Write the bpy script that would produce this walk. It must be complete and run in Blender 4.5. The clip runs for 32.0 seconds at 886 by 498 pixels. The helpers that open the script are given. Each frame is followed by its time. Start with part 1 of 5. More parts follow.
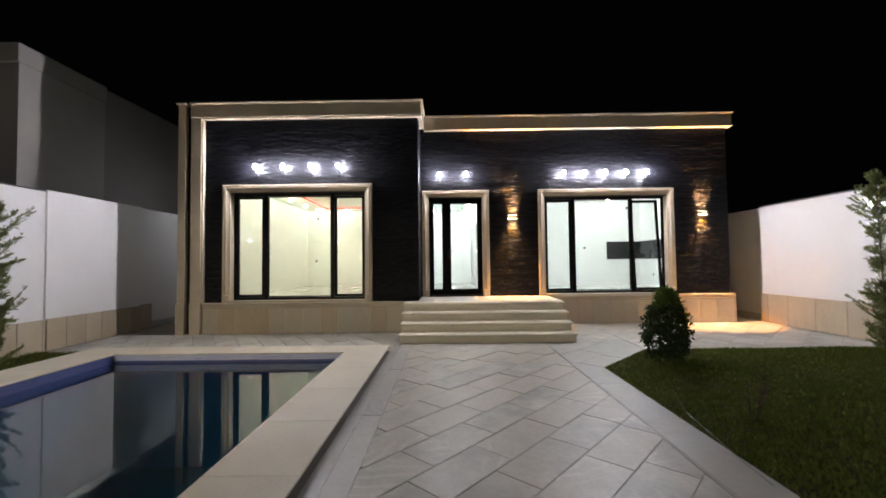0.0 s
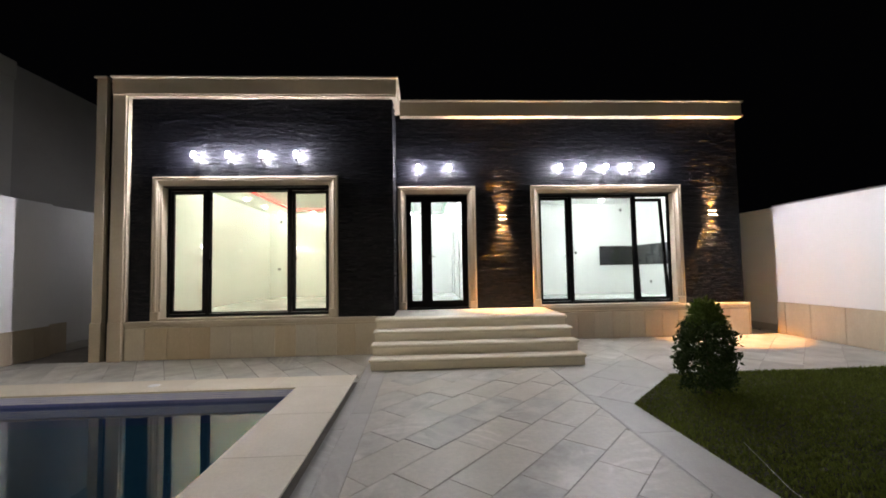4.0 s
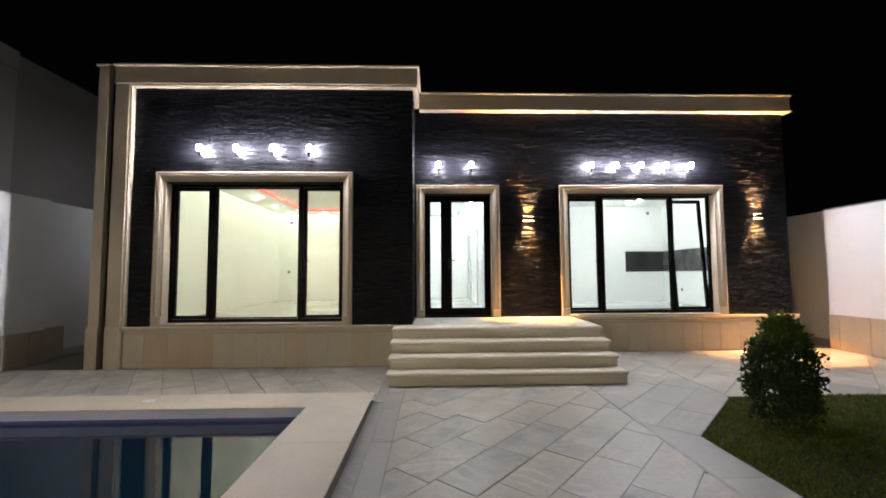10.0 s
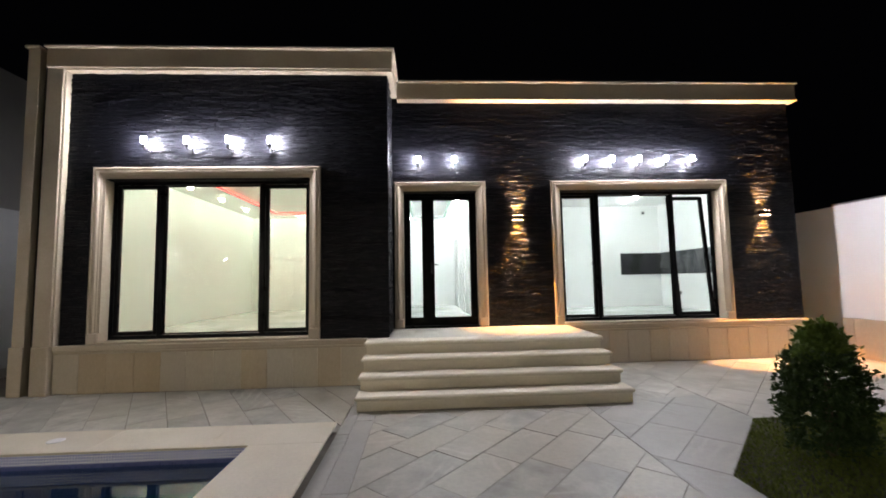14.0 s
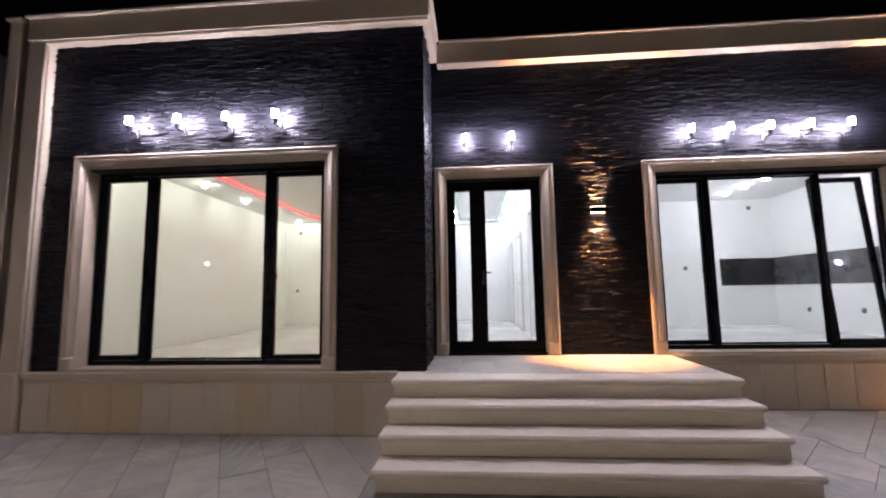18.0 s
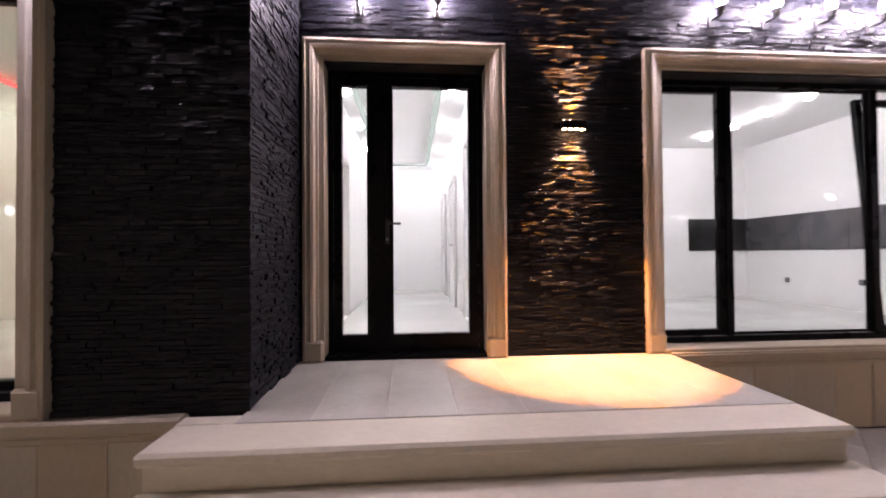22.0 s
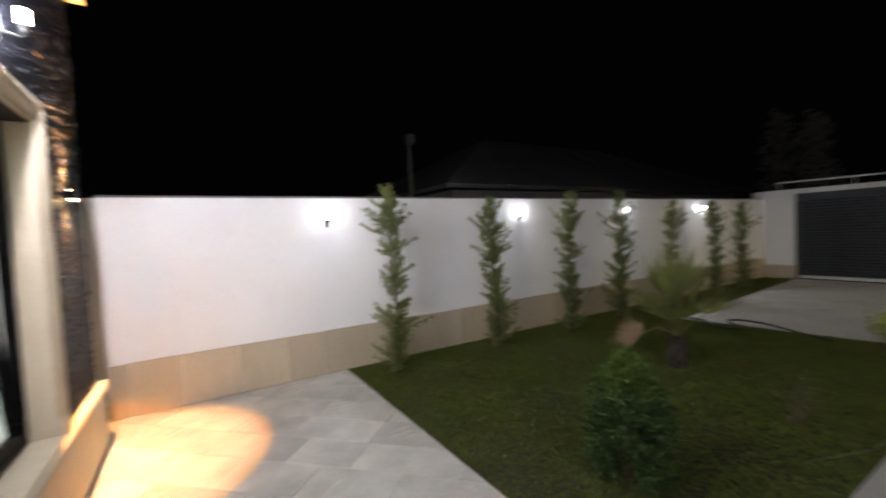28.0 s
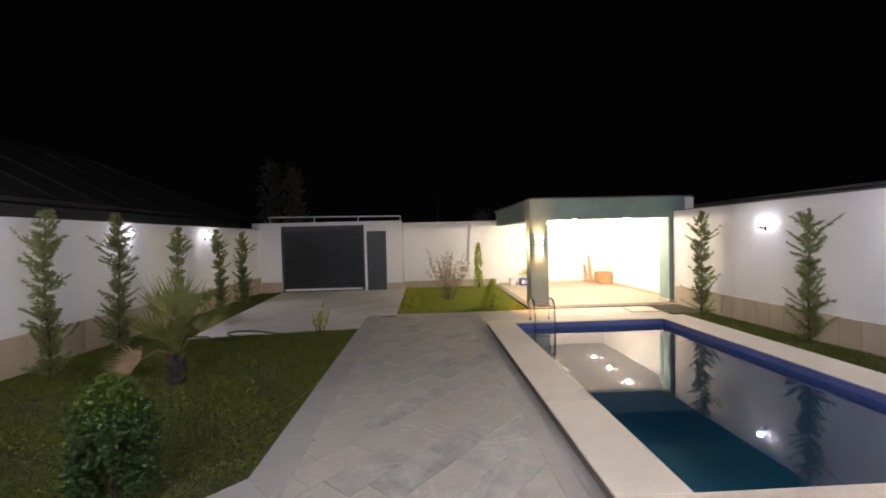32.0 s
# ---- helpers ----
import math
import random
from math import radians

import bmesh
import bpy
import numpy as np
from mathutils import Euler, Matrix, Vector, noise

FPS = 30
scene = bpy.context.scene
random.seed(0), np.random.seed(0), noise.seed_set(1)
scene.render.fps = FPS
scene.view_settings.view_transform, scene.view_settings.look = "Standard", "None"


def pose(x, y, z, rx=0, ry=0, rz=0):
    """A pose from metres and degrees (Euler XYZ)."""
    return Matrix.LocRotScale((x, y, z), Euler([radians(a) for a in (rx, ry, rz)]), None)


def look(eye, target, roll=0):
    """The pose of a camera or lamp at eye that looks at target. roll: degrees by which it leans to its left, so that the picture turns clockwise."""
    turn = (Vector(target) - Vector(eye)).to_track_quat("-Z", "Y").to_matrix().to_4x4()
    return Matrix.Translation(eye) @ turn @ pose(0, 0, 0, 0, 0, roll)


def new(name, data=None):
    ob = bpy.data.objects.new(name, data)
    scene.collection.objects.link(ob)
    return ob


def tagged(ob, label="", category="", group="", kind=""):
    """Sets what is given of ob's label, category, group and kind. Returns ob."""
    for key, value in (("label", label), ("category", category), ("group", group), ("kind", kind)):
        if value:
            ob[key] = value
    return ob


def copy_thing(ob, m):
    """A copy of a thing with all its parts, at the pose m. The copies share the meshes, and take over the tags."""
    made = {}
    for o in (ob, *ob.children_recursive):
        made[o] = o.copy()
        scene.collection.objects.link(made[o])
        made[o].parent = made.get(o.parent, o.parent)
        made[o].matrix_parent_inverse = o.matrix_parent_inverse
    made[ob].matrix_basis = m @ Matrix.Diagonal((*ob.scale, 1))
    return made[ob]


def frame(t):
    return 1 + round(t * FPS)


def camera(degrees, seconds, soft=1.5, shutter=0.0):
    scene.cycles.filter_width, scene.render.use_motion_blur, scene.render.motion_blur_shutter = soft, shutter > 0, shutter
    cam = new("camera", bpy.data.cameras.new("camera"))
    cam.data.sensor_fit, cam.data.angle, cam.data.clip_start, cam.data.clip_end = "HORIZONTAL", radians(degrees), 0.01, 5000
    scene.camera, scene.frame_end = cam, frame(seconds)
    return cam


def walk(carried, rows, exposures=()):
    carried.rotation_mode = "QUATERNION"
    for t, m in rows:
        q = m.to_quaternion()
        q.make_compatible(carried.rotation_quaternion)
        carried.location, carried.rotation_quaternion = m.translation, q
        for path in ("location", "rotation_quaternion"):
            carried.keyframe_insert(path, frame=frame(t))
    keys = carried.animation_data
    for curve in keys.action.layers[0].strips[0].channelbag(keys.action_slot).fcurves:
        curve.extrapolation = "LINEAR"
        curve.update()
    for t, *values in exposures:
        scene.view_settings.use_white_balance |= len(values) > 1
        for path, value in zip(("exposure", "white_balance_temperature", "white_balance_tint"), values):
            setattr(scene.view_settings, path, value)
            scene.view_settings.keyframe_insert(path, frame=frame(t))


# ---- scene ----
cam = camera(94.7, 32.0, 1.8, 0.7)
METRES, EYE, TILT, LEAN, TURN = 12.3, 1.5, 0.0, 0.0, 0.5
ROWS = [
    (0.0, 0.0, 0.0, 0.0, 0.02, 1.95, 0.65),
    (0.5, -0.0083, 0.0201, 0.0, -0.81, 2.19, 0.73),
    (1.0, -0.0137, 0.0357, -0.0008, -1.48, 2.13, 0.88),
    (1.5, -0.0148, 0.0531, -0.001, -1.26, 2.67, 1.0),
    (2.0, -0.0142, 0.0672, -0.0006, -1.46, 2.43, 1.19),
    (2.5, -0.0139, 0.0824, -0.0, -2.27, 2.83, 1.36),
    (3.0, -0.0109, 0.0984, -0.0014, -3.52, 3.06, 1.36),
    (3.5, -0.0043, 0.1051, -0.0012, -3.34, 3.22, 1.17),
    (5.5, -0.008, 0.1445, 0.0028, -2.45, 1.53, 1.0),
    (6.0, -0.0098, 0.1526, 0.0017, -1.67, 2.06, 0.96),
    (6.5, -0.0104, 0.1661, 0.0018, -1.18, 1.93, 0.92),
    (7.0, -0.0131, 0.1775, 0.0011, -0.8, 2.31, 0.87),
    (7.5, -0.0228, 0.1853, 0.0013, -1.03, 2.68, 0.86),
    (8.0, -0.0294, 0.1871, 0.0005, -1.43, 2.69, 0.74),
    (8.5, -0.0282, 0.1834, 0.0005, -1.91, 2.73, 0.51),
    (9.0, -0.0248, 0.1753, 0.001, -2.22, 2.91, 0.31),
    (9.5, -0.0219, 0.1673, 0.001, -2.3, 2.91, 0.24),
    (10.0, -0.0222, 0.1633, 0.0013, -2.08, 3.54, 0.33),
    (10.5, -0.0225, 0.1626, 0.001, -1.77, 4.17, 0.48),
    (11.0, -0.0226, 0.1643, 0.0017, -1.93, 5.35, 0.64),
    (11.5, -0.0242, 0.171, 0.0025, -2.38, 6.19, 0.82),
    (12.0, -0.0277, 0.1821, 0.0028, -3.32, 6.49, 1.01),
    (12.5, -0.027, 0.1903, 0.0026, -3.76, 6.24, 1.07),
    (13.0, -0.0168, 0.2023, 0.0024, -3.73, 5.84, 1.09),
    (13.5, -0.0083, 0.2117, 0.0022, -3.71, 4.78, 1.12),
    (14.0, -0.0062, 0.224, 0.0005, -3.31, 4.39, 1.12),
    (14.5, -0.0067, 0.2415, 0.0008, -1.84, 4.13, 0.92),
    (15.0, -0.0041, 0.2569, -0.0009, 0.46, 2.99, 0.55),
    (15.5, -0.0004, 0.2758, -0.0003, 3.02, 2.01, 0.05),
    (17.5, -0.0064, 0.3395, 0.0039, 6.32, 3.87, 0.5),
    (18.0, -0.0039, 0.356, 0.0035, 3.67, 5.91, 0.97),
    (18.5, -0.0046, 0.3741, 0.0062, 0.87, 7.56, 1.31),
    (19.0, -0.0006, 0.3934, 0.0057, -2.36, 7.51, 1.56),
    (19.5, 0.0117, 0.4146, 0.0059, -5.52, 7.25, 1.43),
    (20.0, 0.0184, 0.436, 0.0041, -7.98, 5.39, 0.87),
    (20.5, 0.0234, 0.4639, 0.0034, -9.82, 3.71, 0.15),
    (21.0, 0.0303, 0.4878, 0.002, -8.85, 2.67, -0.23),
    (21.5, 0.0327, 0.5133, 0.002, -6.29, 1.23, -0.09),
    (22.0, 0.0274, 0.54, 0.0021, -4.75, 0.79, 0.4),
    (22.5, 0.0259, 0.5707, -0.0006, -4.08, -0.34, 0.97),
    (23.0, 0.0248, 0.604, 0.0008, -3.87, -0.43, 1.42),
    (23.5, 0.0202, 0.6354, 0.0085, -7.29, -0.54, 1.68),
    (24.0, 0.0201, 0.6583, 0.0181, -12.33, -0.94, 2.03),
    (24.5, 0.02, 0.6779, 0.0279, -21.25, -1.51, 2.48),
    (26.5, 0.0504, 0.7252, 0.0522, -78.71, -3.09, 3.39),
    (27.0, 0.0642, 0.7289, 0.0506, -92.5, -3.25, 3.29),
    (27.5, 0.0887, 0.7287, 0.0522, -107.33, -2.84, 3.22),
    (28.0, 0.1047, 0.7318, 0.0516, -122.04, -2.33, 2.74),
    (28.5, 0.1141, 0.7388, 0.0523, -137.32, -1.6, 2.53),
    (29.0, 0.0995, 0.7436, 0.0543, -149.98, -0.91, 2.45),
    (29.5, 0.083, 0.7529, 0.0542, -159.06, -0.7, 2.35),
    (30.0, 0.0783, 0.762, 0.0557, -167.09, -0.74, 2.2),
    (30.5, 0.075, 0.7776, 0.0565, -172.69, -1.18, 2.0),
    (31.0, 0.0693, 0.7843, 0.0577, -177.29, -1.68, 1.97),
    (31.5, 0.0587, 0.7851, 0.0587, -180.81, -1.95, 1.59),
    (32.0, 0.0462, 0.7882, 0.0586, -183.0, -1.6, 1.4),
]
# the night exposure closes a little in front of the bright rooms; the white balance drifts towards magenta by the door
EXPOSURES = [(0.0, 2.73, 6850, 8), (6.0, 2.74, 6850, 8), (12.0, 2.64, 6750, 8), (15.5, 2.5, 6600, 11), (18.0, 2.25, 6450, 27), (20.5, 2.18, 6650, 32), (22.0, 2.22, 7000, 33), (23.2, 2.24, 6700, 34), (24.5, 2.2, 6750, 35), (27.0, 2.5, 6600, 8), (28.0, 2.74, 6750, 6), (29.0, 2.96, 7000, 9), (32.0, 3.16, 6650, 14)]
walk(cam, [(t, pose(0, 0, EYE, TILT, LEAN, TURN) @ pose(METRES * x, METRES * y, METRES * z, 90 + pitch, roll, yaw)) for t, x, y, z, yaw, pitch, roll in ROWS], EXPOSURES)

# world: a night sky, nearly black
world = bpy.data.worlds.new("night_sky")
scene.world = world
world.use_nodes = True
world.node_tree.nodes["Background"].inputs[0].default_value = (0.55, 0.55, 0.75, 1)
world.node_tree.nodes["Background"].inputs[1].default_value = 0.00018

# strengths of the lamps that stand in the place and of added garden fill
BULB, FENCE_BULB, FENCE_FILL, SPOT, DOWNLIGHT, GAZEBO = 265.0, 15.0, 92.0, 37.0, 15.0, 180.0
WARM, AMBER = (1.0, 0.74, 0.50), (1.0, 0.35, 0.02)


# ---- mesh building ----
class Shape:
    """Vertices and faces gathered for one mesh."""

    def __init__(self):
        self.v, self.f = [], []

    def add(self, verts, faces):
        n = len(self.v)
        self.v.extend(verts)
        self.f.extend(tuple(i + n for i in face) for face in faces)
        return self

    def convex(self, verts, faces):
        c = sum((Vector(p) for p in verts), Vector()) / len(verts)
        out = []
        for face in faces:
            p = [Vector(verts[i]) for i in face]
            nor = (p[1] - p[0]).cross(p[2] - p[0])
            mid = sum(p, Vector()) / len(p)
            out.append(tuple(reversed(face)) if nor.dot(mid - c) < 0 else tuple(face))
        return self.add(verts, out)

    def box(self, x0, x1, y0, y1, z0, z1, b=0.0):
        lo, hi = (min(x0, x1), min(y0, y1), min(z0, z1)), (max(x0, x1), max(y0, y1), max(z0, z1))
        signs = [(i, j, k) for i in (0, 1) for j in (0, 1) for k in (0, 1)]
        if b <= 0:
            verts = [tuple((lo, hi)[s[a]][a] for a in range(3)) for s in signs]
            return self.convex(verts, [(0, 1, 3, 2), (4, 5, 7, 6), (0, 1, 5, 4), (2, 3, 7, 6), (0, 2, 6, 4), (1, 3, 7, 5)])
        b = min(b, *((hi[a] - lo[a]) * 0.45 for a in range(3)))
        verts, idx = [], {}
        for s in signs:
            for a in range(3):
                idx[s, a] = len(verts)
                verts.append(tuple((lo, hi)[s[c]][c] + (0 if c == a else (b, -b)[s[c]]) for c in range(3)))
        faces = []
        for a in range(3):
            o = [c for c in range(3) if c != a]
            for sa in (0, 1):
                ring = []
                for p, q in ((0, 0), (0, 1), (1, 1), (1, 0)):
                    s = [0, 0, 0]
                    s[a], s[o[0]], s[o[1]] = sa, p, q
                    ring.append(idx[tuple(s), a])
                faces.append(ring)
            for p in (0, 1):
                for q in (0, 1):
                    s0, s1 = [0, 0, 0], [0, 0, 0]
                    s0[a], s1[a] = 0, 1
                    s0[o[0]] = s1[o[0]] = p
                    s0[o[1]] = s1[o[1]] = q
                    s0, s1 = tuple(s0), tuple(s1)
                    faces.append([idx[s0, o[0]], idx[s1, o[0]], idx[s1, o[1]], idx[s0, o[1]]])
        faces += [[idx[s, 0], idx[s, 1], idx[s, 2]] for s in signs]
        return self.convex(verts, faces)

    def tube(self, pts, r, n=8, cap=True):
        pts = [Vector(p) for p in pts]
        rad = list(r) if isinstance(r, (list, tuple)) else [r] * len(pts)
        rings, up = [], Vector((0.13, 0.21, 1))
        for i, p in enumerate(pts):
            d = (pts[min(i + 1, len(pts) - 1)] - pts[max(i - 1, 0)]).normalized()
            side = d.cross(up)
            if side.length < 0.2:
                side = d.cross(Vector((1, 0, 0)))
            side.normalize()
            oth = d.cross(side)
            rings.append([tuple(p + rad[i] * (math.cos(2 * math.pi * k / n) * side + math.sin(2 * math.pi * k / n) * oth)) for k in range(n)])
        verts = [q for ring in rings for q in ring]
        faces = [(i * n + k, i * n + (k + 1) % n, (i + 1) * n + (k + 1) % n, (i + 1) * n + k) for i in range(len(pts) - 1) for k in range(n)]
        if cap:
            faces += [tuple(range(n - 1, -1, -1)), tuple((len(pts) - 1) * n + k for k in range(n))]
        return self.add(verts, faces)

    def lathe(self, prof, n=16, c=(0, 0, 0)):
        verts = [(c[0] + r * math.cos(2 * math.pi * k / n), c[1] + r * math.sin(2 * math.pi * k / n), c[2] + z) for r, z in prof for k in range(n)]
        m = len(prof)
        faces = [(i * n + k, i * n + (k + 1) % n, (i + 1) * n + (k + 1) % n, (i + 1) * n + k) for i in range(m - 1) for k in range(n)]
        faces += [tuple(range(n - 1, -1, -1)), tuple((m - 1) * n + k for k in range(n))]
        return self.add(verts, faces)

    def prism(self, poly, z0, z1, b=0.0):
        """A flat slab over a convex outline (counter-clockwise), with a small chamfer at the top."""
        n = len(poly)
        c = Vector((sum(p[0] for p in poly) / n, sum(p[1] for p in poly) / n))
        ins = [tuple(Vector(p) + (c - Vector(p)).normalized() * b) for p in poly]
        verts = [(x, y, z0) for x, y in poly] + [(x, y, z1 - b) for x, y in poly]
        faces = [(i, (i + 1) % n, n + (i + 1) % n, n + i) for i in range(n)]
        top = n
        if b > 0:
            verts += [(x, y, z1) for x, y in ins]
            faces += [(n + i, n + (i + 1) % n, 2 * n + (i + 1) % n, 2 * n + i) for i in range(n)]
            top = 2 * n
        faces.append(tuple(range(top, top + n)))
        return self.add(verts, faces)

    def mesh(self, name, smooth=False):
        me = bpy.data.meshes.new(name)
        me.from_pydata(self.v, [], self.f)
        if smooth:
            me.polygons.foreach_set("use_smooth", [True] * len(me.polygons))
        me.update()
        return me


def thing(name, label, category, at=(0, 0, 0), group="", kind="", rz=0):
    ob = new(name)
    ob.empty_display_size = 0.1
    ob.matrix_basis = pose(*at, 0, 0, rz)
    return tagged(ob, label, category, group, kind)


def part(name, shape, material, parent, label="", smooth=False):
    """One mesh object under a thing or a part, in the thing's own axes."""
    me = shape if isinstance(shape, bpy.types.Mesh) else shape.mesh(name, smooth)
    if not me.materials:
        me.materials.append(material)
    ob = new(name, me)
    ob.parent = parent
    return tagged(ob, label)


def solid(name, shape, material, label, category, kind="", group="", smooth=False):
    """One top-level mesh."""
    me = shape.mesh(name, smooth)
    me.materials.append(material)
    return tagged(new(name, me), label, category, group, kind)


def B(*a, b=0.0):
    return Shape().box(*a, b)


def panelled(shape, x0, x1, y0, y1, z0, z1, holes):
    """A wall slab in the xz plane with rectangular openings (x0, x1, z0, z1)."""
    cuts = sorted({x0, x1, *(c for h in holes for c in h[:2] if x0 < c < x1)})
    for a, c in zip(cuts, cuts[1:]):
        mid, z = (a + c) / 2, z0
        for h in sorted((h for h in holes if h[0] < mid < h[1]), key=lambda h: h[2]):
            if h[2] > z:
                shape.box(a, c, y0, y1, z, h[2])
            z = h[3]
        if z < z1:
            shape.box(a, c, y0, y1, z, z1)
    return shape


# ---- materials ----
def nodes_of(name):
    m = bpy.data.materials.new(name)
    m.use_nodes = True
    t = m.node_tree
    t.nodes.clear()
    out = t.nodes.new("ShaderNodeOutputMaterial")
    return m, t, out


def mixed(t, fac, a, c):
    n = t.nodes.new("ShaderNodeMix")
    n.data_type = "RGBA"
    for sock, val in ((n.inputs[0], fac), (n.inputs[6], a), (n.inputs[7], c)):
        if isinstance(val, bpy.types.NodeSocket):
            t.links.new(val, sock)
        elif isinstance(val, (int, float)):
            sock.default_value = val
        else:
            sock.default_value = (*val, 1)
    return n.outputs[2]


def noise_of(t, vec, scale, detail=4, rough=0.6, lo=0.3, hi=0.7, stretch=None):
    if stretch:
        mp = t.nodes.new("ShaderNodeMapping")
        mp.inputs[3].default_value = stretch
        t.links.new(vec, mp.inputs[0])
        vec = mp.outputs[0]
    n = t.nodes.new("ShaderNodeTexNoise")
    n.inputs["Scale"].default_value, n.inputs["Detail"].default_value, n.inputs["Roughness"].default_value = scale, detail, rough
    t.links.new(vec, n.inputs["Vector"])
    r = t.nodes.new("ShaderNodeMapRange")
    r.inputs[1].default_value, r.inputs[2].default_value = lo, hi
    t.links.new(n.outputs[0], r.inputs[0])
    return r.outputs[0]


def mat(name, col, col2=None, rough=0.6, metal=0.0, scale=3.0, fine=45.0, bump=0.15, bumpscale=60.0, dist=0.004, pieces=0.0, island=0.0,
        spec=0.5, stretch=None, alt=None, vein=None, veins=0.0, trans=0.0, mottled=0.55):
    """A surface with stains at one scale and grain at another; pieces: how far single pieces differ in colour."""
    m, t, out = nodes_of(name)
    p = t.nodes.new("ShaderNodeBsdfPrincipled")
    t.links.new(p.outputs[0], out.inputs[0])
    col2 = col2 or tuple(c * 0.75 for c in col)
    vec = t.nodes.new("ShaderNodeTexCoord").outputs["Object"]
    rnd = None
    if pieces or island:
        src = t.nodes.new("ShaderNodeObjectInfo").outputs["Random"] if pieces else t.nodes.new("ShaderNodeNewGeometry").outputs["Random Per Island"]
        rnd = src
        sh = t.nodes.new("ShaderNodeVectorMath")
        sh.operation = "MULTIPLY_ADD"
        cmb = t.nodes.new("ShaderNodeCombineXYZ")
        for i in range(3):
            t.links.new(src, cmb.inputs[i])
        t.links.new(cmb.outputs[0], sh.inputs[0])
        sh.inputs[1].default_value = (37, 23, 11)
        t.links.new(vec, sh.inputs[2])
        vec = sh.outputs[0]
    big = noise_of(t, vec, scale, 4, 0.6, stretch=stretch)
    mul = t.nodes.new("ShaderNodeMath")
    mul.operation = "MULTIPLY"
    t.links.new(big, mul.inputs[0])
    mul.inputs[1].default_value = mottled
    c = mixed(t, mul.outputs[0], col, col2)
    if rnd is not None:
        mr = t.nodes.new("ShaderNodeMath")
        mr.operation = "MULTIPLY"
        t.links.new(rnd, mr.inputs[0])
        mr.inputs[1].default_value = pieces or island
        c = mixed(t, mr.outputs[0], c, col2)
    if alt and rnd is not None:
        # a second throw of the dice per piece, towards another tone of the stone
        again = t.nodes.new("ShaderNodeMath")
        again.operation, again.inputs[1].default_value = "MULTIPLY", 17.3
        t.links.new(rnd, again.inputs[0])
        part_of = t.nodes.new("ShaderNodeMath")
        part_of.operation = "FRACT"
        t.links.new(again.outputs[0], part_of.inputs[0])
        c = mixed(t, part_of.outputs[0], c, alt)
    if vein:
        w = t.nodes.new("ShaderNodeTexWave")
        w.inputs["Scale"].default_value, w.inputs["Distortion"].default_value, w.inputs["Detail"].default_value = 2.6, 7.0, 4.0
        turned = t.nodes.new("ShaderNodeVectorRotate")
        turned.rotation_type = "Z_AXIS"
        t.links.new(vec, turned.inputs["Vector"])
        if rnd is not None:
            spin = t.nodes.new("ShaderNodeMath")
            spin.operation, spin.inputs[1].default_value = "MULTIPLY", 6.28
            t.links.new(rnd, spin.inputs[0])
            t.links.new(spin.outputs[0], turned.inputs["Angle"])
        t.links.new(turned.outputs[0], w.inputs["Vector"])
        rr = t.nodes.new("ShaderNodeMapRange")
        rr.inputs[1].default_value, rr.inputs[2].default_value, rr.inputs[4].default_value = 0.62, 1.0, veins
        t.links.new(w.outputs[1], rr.inputs[0])
        patch = t.nodes.new("ShaderNodeMath")
        patch.operation = "MULTIPLY"
        t.links.new(rr.outputs[0], patch.inputs[0])
        t.links.new(noise_of(t, vec, 1.6, 2, 0.5, 0.53, 0.64), patch.inputs[1])
        c = mixed(t, patch.outputs[0], c, vein)
    grain = noise_of(t, vec, fine, 3, 0.7, 0.25, 0.75, stretch)
    gm = t.nodes.new("ShaderNodeMath")
    gm.operation = "MULTIPLY"
    t.links.new(grain, gm.inputs[0])
    gm.inputs[1].default_value = 0.28
    c = mixed(t, gm.outputs[0], c, tuple(v * 0.6 for v in col2))
    t.links.new(c, p.inputs["Base Color"])
    rmap = t.nodes.new("ShaderNodeMapRange")
    rmap.inputs[3].default_value, rmap.inputs[4].default_value = max(0.03, rough - 0.1), min(1, rough + 0.1)
    t.links.new(big, rmap.inputs[0])
    t.links.new(rmap.outputs[0], p.inputs["Roughness"])
    p.inputs["Metallic"].default_value = metal
    p.inputs["Specular IOR Level"].default_value = spec
    if trans:
        # thin leaves let light through
        tl = t.nodes.new("ShaderNodeBsdfTranslucent")
        t.links.new(c, tl.inputs["Color"])
        both = t.nodes.new("ShaderNodeMixShader")
        both.inputs[0].default_value = trans
        t.links.new(p.outputs[0], both.inputs[1])
        t.links.new(tl.outputs[0], both.inputs[2])
        t.links.new(both.outputs[0], out.inputs[0])
    if bump:
        bn = t.nodes.new("ShaderNodeBump")
        bn.inputs["Strength"].default_value, bn.inputs["Distance"].default_value = bump, dist
        h = noise_of(t, vec, bumpscale, 5, 0.65, 0.2, 0.8, stretch)
        t.links.new(h, bn.inputs["Height"])
        t.links.new(bn.outputs[0], p.inputs["Normal"])
    return m


def glow(name, col, strength):
    m, t, out = nodes_of(name)
    e = t.nodes.new("ShaderNodeEmission")
    e.inputs[0].default_value, e.inputs[1].default_value = (*col, 1), strength
    t.links.new(e.outputs[0], out.inputs[0])
    return m


